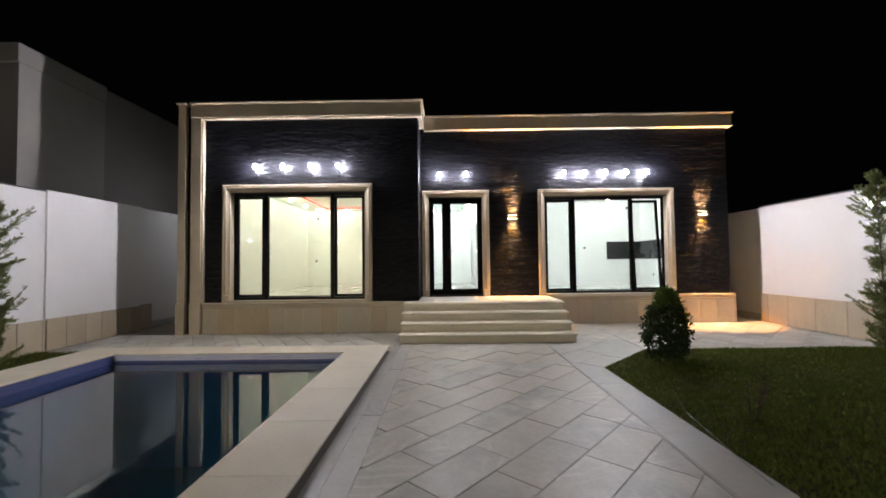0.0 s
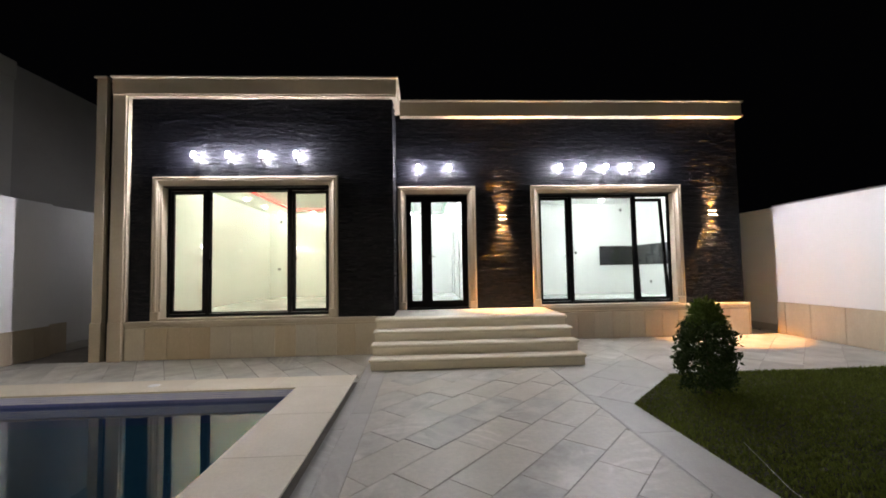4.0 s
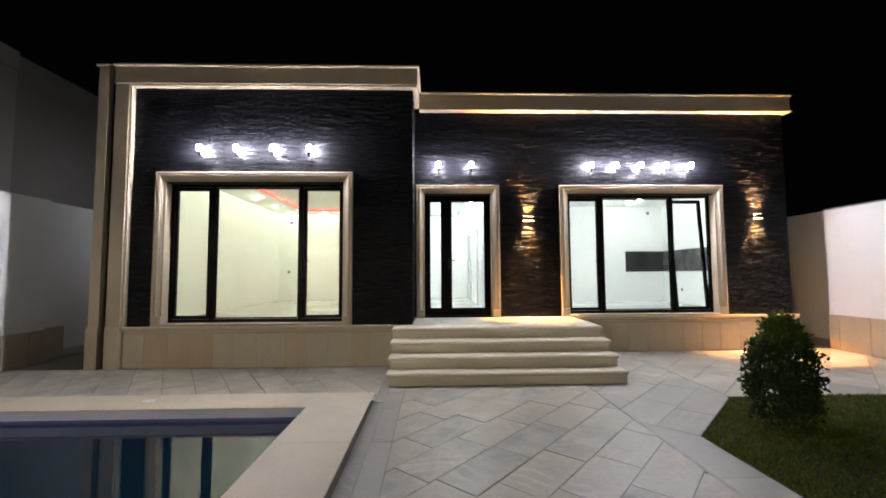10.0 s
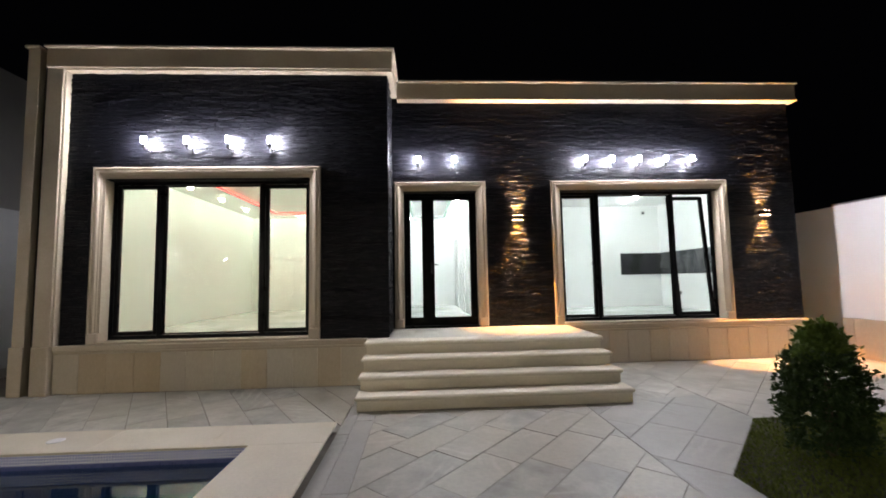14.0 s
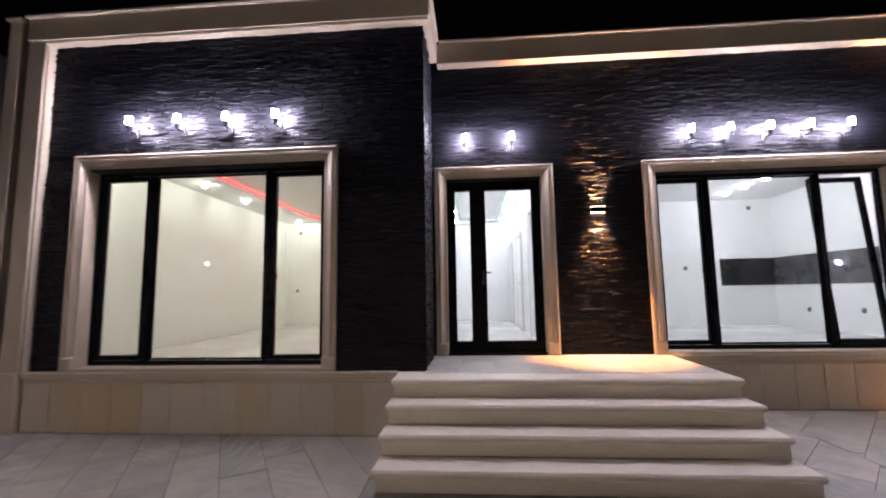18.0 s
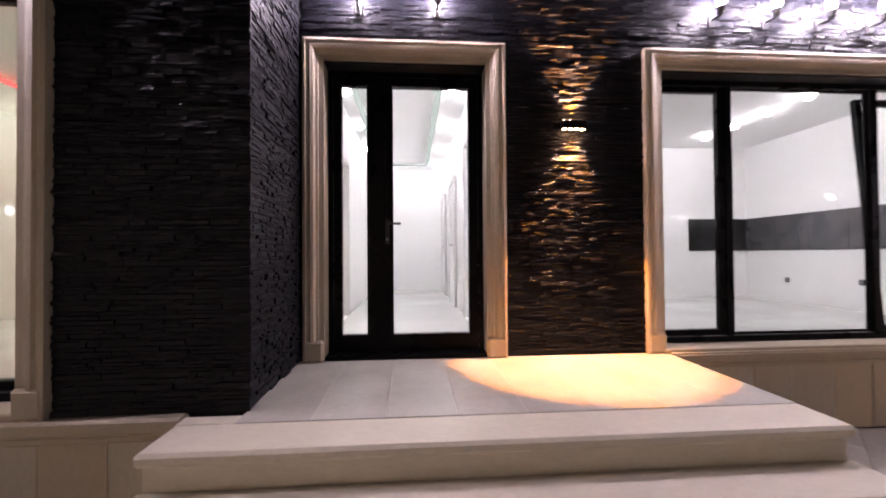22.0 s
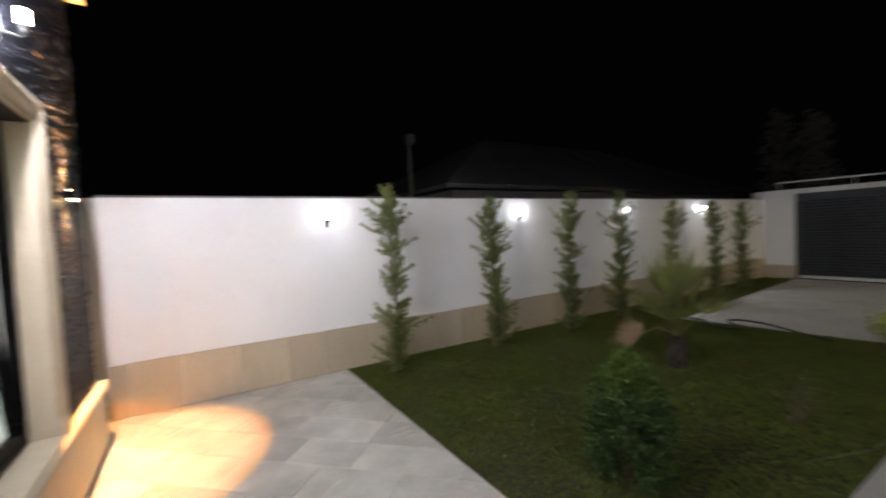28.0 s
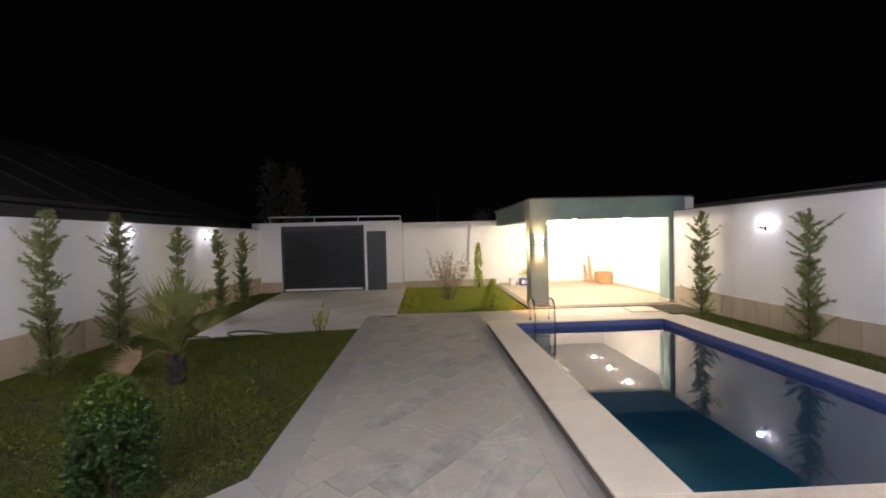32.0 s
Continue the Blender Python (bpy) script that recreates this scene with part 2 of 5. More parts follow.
def clear(name, tint, ior, gloss, ripple=0.0):
    """Thin glass or a water surface: see-through, with a mirror's gloss that grows at a slant."""
    m, t, out = nodes_of(name)
    tr, gl, mx, fr = (t.nodes.new("ShaderNode" + k) for k in ("BsdfTransparent", "BsdfGlossy", "MixShader", "LayerWeight"))
    tr.inputs[0].default_value = (*tint, 1)
    gl.inputs["Roughness"].default_value = gloss
    fr.inputs[0].default_value = 0.5
    r0 = ((ior - 1) / (ior + 1)) ** 2
    power, scale = t.nodes.new("ShaderNodeMath"), t.nodes.new("ShaderNodeMath")
    power.operation, power.inputs[1].default_value = "POWER", 5.0
    scale.operation, scale.inputs[1].default_value, scale.inputs[2].default_value = "MULTIPLY_ADD", 1 - r0, r0
    t.links.new(fr.outputs["Facing"], power.inputs[0])
    t.links.new(power.outputs[0], scale.inputs[0])
    t.links.new(scale.outputs[0], mx.inputs[0])
    t.links.new(tr.outputs[0], mx.inputs[1])
    t.links.new(gl.outputs[0], mx.inputs[2])
    t.links.new(mx.outputs[0], out.inputs[0])
    if ripple:
        vec = t.nodes.new("ShaderNodeTexCoord").outputs["Object"]
        bn = t.nodes.new("ShaderNodeBump")
        bn.inputs["Strength"].default_value, bn.inputs["Distance"].default_value = ripple, 0.01
        t.links.new(noise_of(t, vec, 3.2, 2, 0.4, 0, 1), bn.inputs["Height"])
        t.links.new(bn.outputs[0], gl.inputs["Normal"])
        t.links.new(bn.outputs[0], fr.inputs["Normal"])
    return m


def mosaic(name, a, c, joint, tile, grout=0.09):
    m, t, out = nodes_of(name)
    p = t.nodes.new("ShaderNodeBsdfPrincipled")
    t.links.new(p.outputs[0], out.inputs[0])
    vec = t.nodes.new("ShaderNodeTexCoord").outputs["Object"]
    sep = t.nodes.new("ShaderNodeSeparateXYZ")
    t.links.new(vec, sep.inputs[0])
    s = t.nodes.new("ShaderNodeMath")
    t.links.new(sep.outputs[0], s.inputs[0])
    t.links.new(sep.outputs[1], s.inputs[1])
    cmb = t.nodes.new("ShaderNodeCombineXYZ")
    t.links.new(s.outputs[0], cmb.inputs[0])
    t.links.new(sep.outputs[2], cmb.inputs[1])
    b = t.nodes.new("ShaderNodeTexBrick")
    b.offset, b.squash = 0.0, 1.0
    t.links.new(cmb.outputs[0], b.inputs["Vector"])
    for key, val in (("Color1", a), ("Color2", c), ("Mortar", joint)):
        b.inputs[key].default_value = (*val, 1)
    for key, val in (("Scale", 1.0), ("Mortar Size", tile * grout), ("Brick Width", tile), ("Row Height", tile), ("Bias", 0.0)):
        b.inputs[key].default_value = val
    t.links.new(b.outputs[0], p.inputs["Base Color"])
    p.inputs["Roughness"].default_value = 0.4
    return m


STONE = mat("black_split_stone", (0.0096, 0.0098, 0.0145), (0.0050, 0.0050, 0.0074), rough=0.49, island=0.6, scale=9, bump=0.35, bumpscale=90, dist=0.004, spec=0.21)
STONE_PIECE = mat("black_split_stone_piece", (0.0096, 0.0098, 0.0145), (0.0050, 0.0050, 0.0074), rough=0.49, pieces=0.6, scale=2, fine=20, bump=0.35, bumpscale=9, dist=0.004, spec=0.21)
MORTAR = mat("black_mortar", (0.003, 0.003, 0.0033), rough=0.8, bump=0.4)
TRIM = mat("carved_limestone", (0.56, 0.48, 0.36), (0.44, 0.36, 0.26), rough=0.62, scale=2.2, bump=0.12, bumpscale=90)
PANEL = mat("sawn_limestone_panel", (0.68, 0.585, 0.43), (0.50, 0.375, 0.23), rough=0.6, scale=2.5, pieces=0.7, alt=(0.60, 0.55, 0.46), bump=0.1, stretch=(1, 1, 0.35))
DADO = mat("weathered_wall_panel", (0.54, 0.455, 0.335), (0.40, 0.325, 0.23), rough=0.65, scale=1.6, pieces=0.6, bump=0.1, stretch=(1, 1, 0.35), mottled=0.8)
STEP = mat("cream_step_stone", (0.78, 0.71, 0.57), (0.65, 0.58, 0.46), rough=0.5, scale=2.0, bump=0.08, stretch=(0.4, 1, 1))
LANDING = mat("landing_slab_stone", (0.66, 0.625, 0.545), (0.44, 0.415, 0.36), rough=0.42, scale=1.8, fine=25, pieces=0.35, bump=0.1, mottled=0.9)
PAVING = mat("riven_quartzite", (0.58, 0.56, 0.495), (0.285, 0.275, 0.245), rough=0.44, scale=2.6, fine=22, mottled=1.0, pieces=0.5, bump=0.3, bumpscale=14, dist=0.006, spec=0.35, alt=(0.46, 0.425, 0.35), vein=(0.68, 0.645, 0.58), veins=0.34)
# border stone lightened to stand in for light missing near the gate
DRIVE_LIT = mat("lit_driveway_quartzite", (0.80, 0.765, 0.70), (0.53, 0.50, 0.455), rough=0.5, scale=1.4, pieces=0.4, bump=0.3, bumpscale=18, dist=0.005, vein=(0.70, 0.66, 0.60), veins=0.2)
BORDER = mat("border_quartzite", (0.43, 0.41, 0.37), (0.29, 0.28, 0.255), rough=0.5, scale=1.6, pieces=0.4, bump=0.25, bumpscale=18, dist=0.005, vein=(0.62, 0.58, 0.52), veins=0.2)
SIDE_PATH = mat("pale_side_path_quartzite", (0.62, 0.59, 0.53), (0.33, 0.305, 0.265), rough=0.5, scale=1.7, mottled=0.9, pieces=0.5, bump=0.25, bumpscale=18, dist=0.005, vein=(0.70, 0.66, 0.60), veins=0.25)
TERRACE = mat("beige_terrace_stone", (0.56, 0.49, 0.39), (0.47, 0.41, 0.33), rough=0.5, scale=1.3, pieces=0.3, bump=0.1)
GROUT = mat("paving_grout", (0.22, 0.195, 0.165), (0.13, 0.115, 0.10), rough=0.9, bump=0.4)
COPING = mat("pool_coping_stone", (0.68, 0.61, 0.49), (0.58, 0.515, 0.405), rough=0.66, scale=1.4, pieces=0.12, bump=0.08)
MOSAIC_PALE = mosaic("pale_pool_mosaic", (0.34, 0.38, 0.72), (0.16, 0.19, 0.54), (0.90, 0.91, 0.96), 0.0235, 0.17)
MOSAIC_BLUE = mosaic("blue_pool_mosaic", (0.10, 0.125, 0.34), (0.065, 0.09, 0.27), (0.13, 0.15, 0.33), 0.026)
POOL_FLOOR = mosaic("teal_pool_mosaic", (0.10, 0.24, 0.31), (0.075, 0.20, 0.27), (0.10, 0.22, 0.27), 0.026)
POOL_WALL = mosaic("blue_teal_pool_mosaic", (0.06, 0.17, 0.29), (0.045, 0.13, 0.25), (0.06, 0.15, 0.24), 0.026)
WATER = clear("pool_water", (0.45, 0.68, 0.75), 1.85, 0.012, 0.03)
GLASS = clear("window_glass", (0.93, 0.96, 0.95), 1.45, 0.01)
PLASTER = mat("white_plaster", (0.80, 0.79, 0.785), (0.70, 0.69, 0.685), rough=0.8, scale=0.9, fine=90, bump=0.12, bumpscale=120, mottled=0.4)
CEMENT = mat("grey_cement_render", (0.54, 0.515, 0.475), (0.40, 0.38, 0.355), rough=0.9, scale=0.7, bump=0.3)
# the same cement with shade mixed in, for the neighbour wall beyond the shadow edge
CEMENT_DIMMED = mat("dimmed_cement_render", (0.40, 0.375, 0.35), (0.29, 0.27, 0.25), rough=0.9, scale=0.5, bump=0.3)
CEMENT_DARK = mat("dark_cement_render", (0.15, 0.14, 0.13), (0.09, 0.085, 0.08), rough=0.9, scale=0.5, bump=0.3)
ALU = mat("anthracite_frame", (0.0055, 0.0055, 0.0063), (0.004, 0.004, 0.0046), rough=0.32, scale=4, bump=0.03, spec=0.08)
GATE = mat("dark_grey_steel", (0.035, 0.040, 0.047), (0.024, 0.027, 0.032), rough=0.42, scale=2, bump=0.05)
CHROME = mat("polished_steel", (0.75, 0.76, 0.78), (0.6, 0.6, 0.62), rough=0.14, metal=1.0, bump=0)
HARDWARE = mat("brushed_grey_metal", (0.30, 0.30, 0.31), (0.2, 0.2, 0.2), rough=0.35, metal=1.0, bump=0)
BLACK = mat("black_plastic", (0.012, 0.012, 0.012), (0.02, 0.02, 0.02), rough=0.45, bump=0.05)
ROOM = mat("white_room_paint", (0.94, 0.94, 0.94), (0.92, 0.92, 0.92), rough=0.8, scale=1.0, bump=0.03)
CREAM = mat("cream_room_paint", (0.92, 0.945, 0.885), (0.905, 0.93, 0.87), rough=0.8, scale=1.0, bump=0.03)
TILE = mat("pale_floor_tile", (0.78, 0.78, 0.77), (0.75, 0.75, 0.74), rough=0.13, scale=1.2, bump=0.0)
SPLASH = mat("grey_splashback_tile", (0.075, 0.077, 0.085), (0.06, 0.06, 0.065), rough=0.3, scale=3, bump=0.04)
SPLASH_BLACK = mat("black_splashback_tile", (0.022, 0.023, 0.026), (0.016, 0.016, 0.018), rough=0.2, scale=3, bump=0.03)
TEAL = mat("sage_green_render", (0.26, 0.36, 0.33), (0.18, 0.26, 0.24), rough=0.8, scale=1.2, bump=0.4, bumpscale=50, dist=0.006)
SOIL = mat("garden_soil", (0.045, 0.035, 0.022), (0.025, 0.02, 0.014), rough=0.95, scale=5, bump=0.8, bumpscale=30, dist=0.02)
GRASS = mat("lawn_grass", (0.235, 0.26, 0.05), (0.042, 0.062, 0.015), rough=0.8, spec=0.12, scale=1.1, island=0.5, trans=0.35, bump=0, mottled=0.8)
# the lawn's grass made brighter and yellower, gazebo light put into the colour
PLOT_GRASS_LIT = mat("lit_plot_grass", (0.42, 0.46, 0.085), (0.24, 0.285, 0.046), rough=0.7, spec=0.2, scale=1.3, island=0.5, trans=0.40, bump=0, mottled=0.8)
CONIFER = mat("conifer_needles", (0.30, 0.325, 0.125), (0.12, 0.145, 0.052), rough=0.6, scale=6, island=0.7, trans=0.35, bump=0)
LAUREL = mat("laurel_leaves", (0.046, 0.078, 0.020), (0.018, 0.034, 0.009), rough=0.68, spec=0.2, scale=8, island=0.7, bump=0)
LAUREL_YOUNG = mat("young_laurel_leaves", (0.115, 0.165, 0.028), (0.05, 0.085, 0.016), rough=0.68, spec=0.2, scale=8, island=0.7, trans=0.30, bump=0)
LIME = mat("lime_leaves", (0.50, 0.54, 0.07), (0.28, 0.34, 0.04), rough=0.45, scale=8, island=0.7, trans=0.45, bump=0)
GOLD = mat("golden_leaves", (0.52, 0.50, 0.06), (0.36, 0.36, 0.04), rough=0.5, scale=8, island=0.6, trans=0.45, bump=0)
RUSSET = mat("russet_leaves", (0.60, 0.37, 0.31), (0.33, 0.25, 0.13), rough=0.5, scale=8, island=0.9, trans=0.40, bump=0)
PALM = mat("palm_fronds", (0.25, 0.265, 0.075), (0.14, 0.155, 0.045), rough=0.55, scale=5, island=0.6, trans=0.35, bump=0)
STRAW = mat("dry_fronds", (0.30, 0.20, 0.11), (0.18, 0.115, 0.06), rough=0.8, scale=5, island=0.6, bump=0)
PALE_GROUT = mat("pale_landing_grout", (0.72, 0.68, 0.60), rough=0.8, bump=0.1)
BARK = mat("brown_bark", (0.10, 0.07, 0.045), (0.05, 0.035, 0.022), rough=0.9, scale=12, bump=0.8, bumpscale=40, dist=0.01)
PALM_TRUNK = mat("dark_palm_fibre", (0.035, 0.026, 0.02), (0.018, 0.013, 0.01), rough=0.95, scale=14, bump=0.9, bumpscale=40, dist=0.01)
ROOFING = mat("dull_roof_sheet", (0.085, 0.08, 0.078), (0.058, 0.055, 0.053), rough=0.85, scale=0.6, bump=0.2)
DIM_LEAF = mat("dim_dusty_leaves", (0.12, 0.105, 0.08), (0.07, 0.062, 0.046), rough=0.8, scale=6, island=0.6, bump=0)
WOOD = mat("orange_pine", (0.52, 0.30, 0.16), (0.36, 0.18, 0.085), rough=0.5, scale=4, bump=0.1, stretch=(1, 1, 0.2))
BLUE = mat("blue_plastic", (0.05, 0.07, 0.30), (0.04, 0.05, 0.22), rough=0.4, bump=0)
BULB_GLOW = glow("white_bulb_glow", (0.87, 0.87, 1.0), BULB)
FENCE_FILL_GLOW = glow("white_garden_fill_glow", (0.83, 0.86, 1.0), FENCE_FILL)
FENCE_GLOW = glow("white_garden_bulb_glow", (0.86, 0.90, 1.0), FENCE_BULB)
WARM_GLOW = glow("warm_led_glow", (1.0, 0.66, 0.32), 30)
SPOT_GLOW = glow("ceiling_downlight_glow", (0.92, 0.98, 1.0), DOWNLIGHT * 1.25)
SPOT_WARM = glow("warm_downlight_glow", (0.95, 1.0, 0.87), DOWNLIGHT * 1.12)
GAZEBO_GLOW = glow("gazebo_downlight_glow", (1.0, 0.87, 0.66), GAZEBO)
LED_RED = glow("red_led_strip", (1.0, 0.12, 0.10), 0.5)
LED_GREEN = glow("green_led_strip", (0.80, 1.0, 0.93), 0.17)

# ---- ground, lawns, pool ----
PX0, PX1, PY0, PY1 = -6.10, -0.99, -0.45, 7.06        # pool with its coping
IX0, IX1, IY0, IY1 = -5.36, -1.62, -0.12, 6.56        # pool basin
FE, FW = 7.65, -7.25                                  # faces of the east and west garden walls


def ring(shape, ox0, ox1, oy0, oy1, ix0, ix1, iy0, iy1, z0, z1, b=0.0):
    shape.box(ox0, ix0, oy0, oy1, z0, z1, b)
    shape.box(ix1, ox1, oy0, oy1, z0, z1, b)
    shape.box(ix0, ix1, oy0, iy0, z0, z1, b)
    shape.box(ix0, ix1, iy1, oy1, z0, z1, b)
    return shape


s = Shape()
for x0, x1, y0, y1 in ((-400, PX0 + 0.1, -400, 400), (PX1 - 0.1, 400, -400, 400), (PX0 + 0.1, PX1 - 0.1, -400, PY0 + 0.1), (PX0 + 0.1, PX1 - 0.1, PY1 - 0.1, 400)):
    s.add([(x0, y0, -0.06), (x1, y0, -0.06), (x1, y1, -0.06), (x0, y1, -0.06)], [(0, 1, 2, 3)])
solid("ground", s, SOIL, "bare dark soil under and around the walled garden", "ground", "structure")

pool = thing("swimming_pool", "rectangular pool of still teal water with cream stone coping", "pool")
s = ring(Shape(), IX0 - 0.2, IX1 + 0.2, IY0 - 0.2, IY1 + 0.2, IX0, IX1, IY0, IY1, -0.30, -0.015)
part("basin_wall", s, MOSAIC_BLUE, pool, "dark blue glass mosaic basin wall")
part("waterline_band", B(IX0 + 0.003, IX1 - 0.003, IY1 - 0.003, IY1 + 0.19, -0.015, 0.08), MOSAIC_PALE, pool, "pale blue and white mosaic band at the waterline")
s = Shape().box(IX0 - 0.19, IX0 + 0.003, IY0 - 0.19, IY1 + 0.19, -0.015, 0.08).box(IX1 - 0.003, IX1 + 0.19, IY0 - 0.19, IY1 + 0.19, -0.015, 0.08)
s.box(IX0 + 0.003, IX1 - 0.003, IY0 - 0.19, IY0 + 0.003, -0.015, 0.08)
part("side_band", s, MOSAIC_BLUE, pool, "dark blue mosaic band at the waterline")
s = ring(Shape(), IX0 - 0.2, IX1 + 0.2, IY0 - 0.2, IY1 + 0.2, IX0, IX1, IY0, IY1, -1.7, -0.30)
part("deep_wall", s, POOL_WALL, pool, "blue-green mosaic wall under water")
part("basin_floor", B(IX0 - 0.1, IX1 + 0.1, IY0 - 0.1, IY1 + 0.1, -1.8, -1.7), POOL_FLOOR, pool, "teal mosaic floor under deep water")
s = Shape().add([(IX0, IY0, -0.05), (IX1, IY0, -0.05), (IX1, IY1, -0.05), (IX0, IY1, -0.05)], [(0, 1, 2, 3)])
part("water_surface", s, WATER, pool, "still reflecting water")
s = ring(Shape(), PX0 + 0.06, PX1 - 0.06, PY0 + 0.06, PY1 - 0.06, IX0 - 0.15, IX1 + 0.15, IY0 - 0.15, IY1 + 0.15, -0.05, 0.08)
part("coping_bed", s, GROUT, pool)


def coping_run(a0, a1, fixed0, fixed1, along_x, n):
    for i in range(n):
        p, q = a0 + (a1 - a0) * i / n + 0.0004, a0 + (a1 - a0) * (i + 1) / n - 0.0004
        box = (p, q, fixed0, fixed1) if along_x else (fixed0, fixed1, p, q)
        part("coping_slab", B(*box, 0.08, 0.10, b=0.003), COPING, pool)


coping_run(PX0, PX1, IY1 - 0.03, PY1, True, 5)
coping_run(PX0, PX1, PY0, IY0 + 0.03, True, 5)
coping_run(IY0 + 0.03, IY1 - 0.03, IX1 - 0.03, PX1, False, 7)
coping_run(IY0 + 0.03, IY1 - 0.03, PX0, IX0 + 0.03, False, 7)
part("skimmer_lid", Shape().lathe([(0.07, 0), (0.07, 0.004), (0.06, 0.007)], 20, (-3.5, 6.81, 0.0995)), PLASTER, pool)

# pool ladder with two bent rails
ladder = thing("pool_ladder", "polished steel pool ladder with two bent handrails", "ladder", (-2.35, -0.02, 0.10))
for dx in (-0.24, 0.24):
    pts = [(dx, -0.42, -0.02), (dx, -0.42, 0.30), (dx, -0.40, 0.44), (dx, -0.33, 0.53), (dx, -0.22, 0.56), (dx, -0.09, 0.53), (dx, 0.02, 0.44), (dx, 0.05, 0.28), (dx, 0.06, -0.2), (dx, 0.06, -1.1)]
    part("handrail", Shape().tube(pts, 0.021, 10), CHROME, ladder, smooth=True)
    part("flange", Shape().lathe([(0.045, 0), (0.045, 0.008), (0.024, 0.022)], 16, (dx, -0.42, 0.0)), CHROME, ladder)
for z in (-0.3, -0.58, -0.86):
    part("rung", B(-0.24, 0.24, 0.03, 0.10, z - 0.012, z + 0.012, b=0.005), CHROME, ladder)


def clip(poly, nx, ny, d):
    """Keep the part of a convex outline where nx*x + ny*y <= d."""
    out = []
    for i, p in enumerate(poly):
        q = poly[(i + 1) % len(poly)]
        a, c = nx * p[0] + ny * p[1] - d, nx * q[0] + ny * q[1] - d
        if a <= 0:
            out.append(p)
        if a * c < 0:
            k = a / (a - c)
            out.append((p[0] + (q[0] - p[0]) * k, p[1] + (q[1] - p[1]) * k))
    return out


def area(poly):
    return 0.5 * abs(sum(p[0] * q[1] - q[0] * p[1] for p, q in zip(poly, poly[1:] + poly[:1])))


def inside(poly, region):
    for p, q in zip(region, region[1:] + region[:1]):
        ex, ey = q[0] - p[0], q[1] - p[1]
        n = math.hypot(ex, ey)
        poly = clip(poly, ey / n, -ex / n, (ey * p[0] - ex * p[1]) / n) if len(poly) > 2 else []
    return poly


def slabs(region, angle, width, lengths, gap, rng, start=None):
    """Stone slabs in staggered rows at an angle, cut to a convex region."""
    if sum(p[0] * q[1] - q[0] * p[1] for p, q in zip(region, region[1:] + region[:1])) < 0:
        region = region[::-1]
    ca, sa = math.cos(angle), math.sin(angle)
    us = [x * ca + y * sa for x, y in region]
    vs = [-x * sa + y * ca for x, y in region]
    found, v = [], min(vs) - (rng.uniform(0, width) if start is None else (min(vs) - start) % width)
    while v < max(vs):
        w, u = width * (rng.uniform(0.94, 1.06) if start is None else 1.0), min(us) - rng.uniform(0, 1)
        while u < max(us):
            n = rng.uniform(*lengths)
            r = [(u + gap, v + gap), (u + n - gap, v + gap), (u + n - gap, v + w - gap), (u + gap, v + w - gap)]
            poly = inside([(a * ca - b * sa, a * sa + b * ca) for a, b in r], region)
            if len(poly) > 2 and area(poly) > 0.003:
                found.append(poly)
            u += n
        v += w
    return found


# lawns
LAWN = [(7.63, 0.25), (7.63, 7.00), (3.36, 7.00), (2.21, 5.83), (2.21, -0.52)]
EAST_STRIP = [(7.63, -8.20), (7.63, 0.25), (6.10, 0.04), (6.75, -8.20)]
PLOT = [(1.36, -8.55), (1.36, -2.30), (-2.52, -2.30), (-2.62, -8.55)]
WEST_STRIP = [(-6.12, -1.15), (-6.12, 7.15), (-7.23, 7.15), (-7.23, -1.15)]


def turf(name, region, density, tall, label, seed, grass=GRASS):
    rng = np.random.default_rng(seed)
    xs, ys = [p[0] for p in region], [p[1] for p in region]
    n = int((max(xs) - min(xs)) * (max(ys) - min(ys)) * density)
    p = np.column_stack((rng.uniform(min(xs), max(xs), n), rng.uniform(min(ys), max(ys), n)))
    ok = np.ones(n, bool)
    for a, c in zip(region, region[1:] + region[:1]):
        ok &= (c[0] - a[0]) * (p[:, 1] - a[1]) - (c[1] - a[1]) * (p[:, 0] - a[0]) >= 0
    p = p[ok]
    n = len(p)
    patch = 0.75 + 0.25 * np.sin(p[:, 0] * 2.3 + 1.1 * np.sin(p[:, 1] * 1.7)) * np.sin(p[:, 1] * 2.9 + p[:, 0])
    h = tall * rng.uniform(0.5, 1.3, n) * patch
    th, lean, ln = rng.uniform(0, 2 * np.pi, n), rng.uniform(0, 2 * np.pi, n), rng.uniform(0.2, 0.9, n) * h
    w = rng.uniform(0.004, 0.0075, n)
    base = np.column_stack((p, np.full(n, -0.01)))
    side = np.column_stack((np.cos(th) * w, np.sin(th) * w, np.zeros(n)))
    mid = base + np.column_stack((np.cos(lean) * ln * 0.35, np.sin(lean) * ln * 0.35, h * 0.6))
    tip = base + np.column_stack((np.cos(lean) * ln, np.sin(lean) * ln, h))
    verts = np.concatenate((base - side, base + side, mid + side * 0.8, mid - side * 0.8, tip))
    i = np.arange(n)
    quads = np.column_stack((i, i + n, i + 2 * n, i + 3 * n))
    tris = np.column_stack((i + 3 * n, i + 2 * n, i + 4 * n))
    me = bpy.data.meshes.new(name)
    me.from_pydata(verts.tolist(), [], quads.tolist() + tris.tolist())
    me.materials.append(grass)
    soil = Shape().prism(region, -0.055, -0.005)
    bed = solid(name + "_bed", soil, SOIL, "dark soil under the turf", "soil", "structure")
    return tagged(new(name, me), label, "grass", kind="stuff")


turf("lawn_grass", LAWN, 4200, 0.045, "dark green mown lawn in front of the house", 1)
turf("lawn_grass", EAST_STRIP, 2200, 0.05, "rough grass strip along the white garden wall", 2)
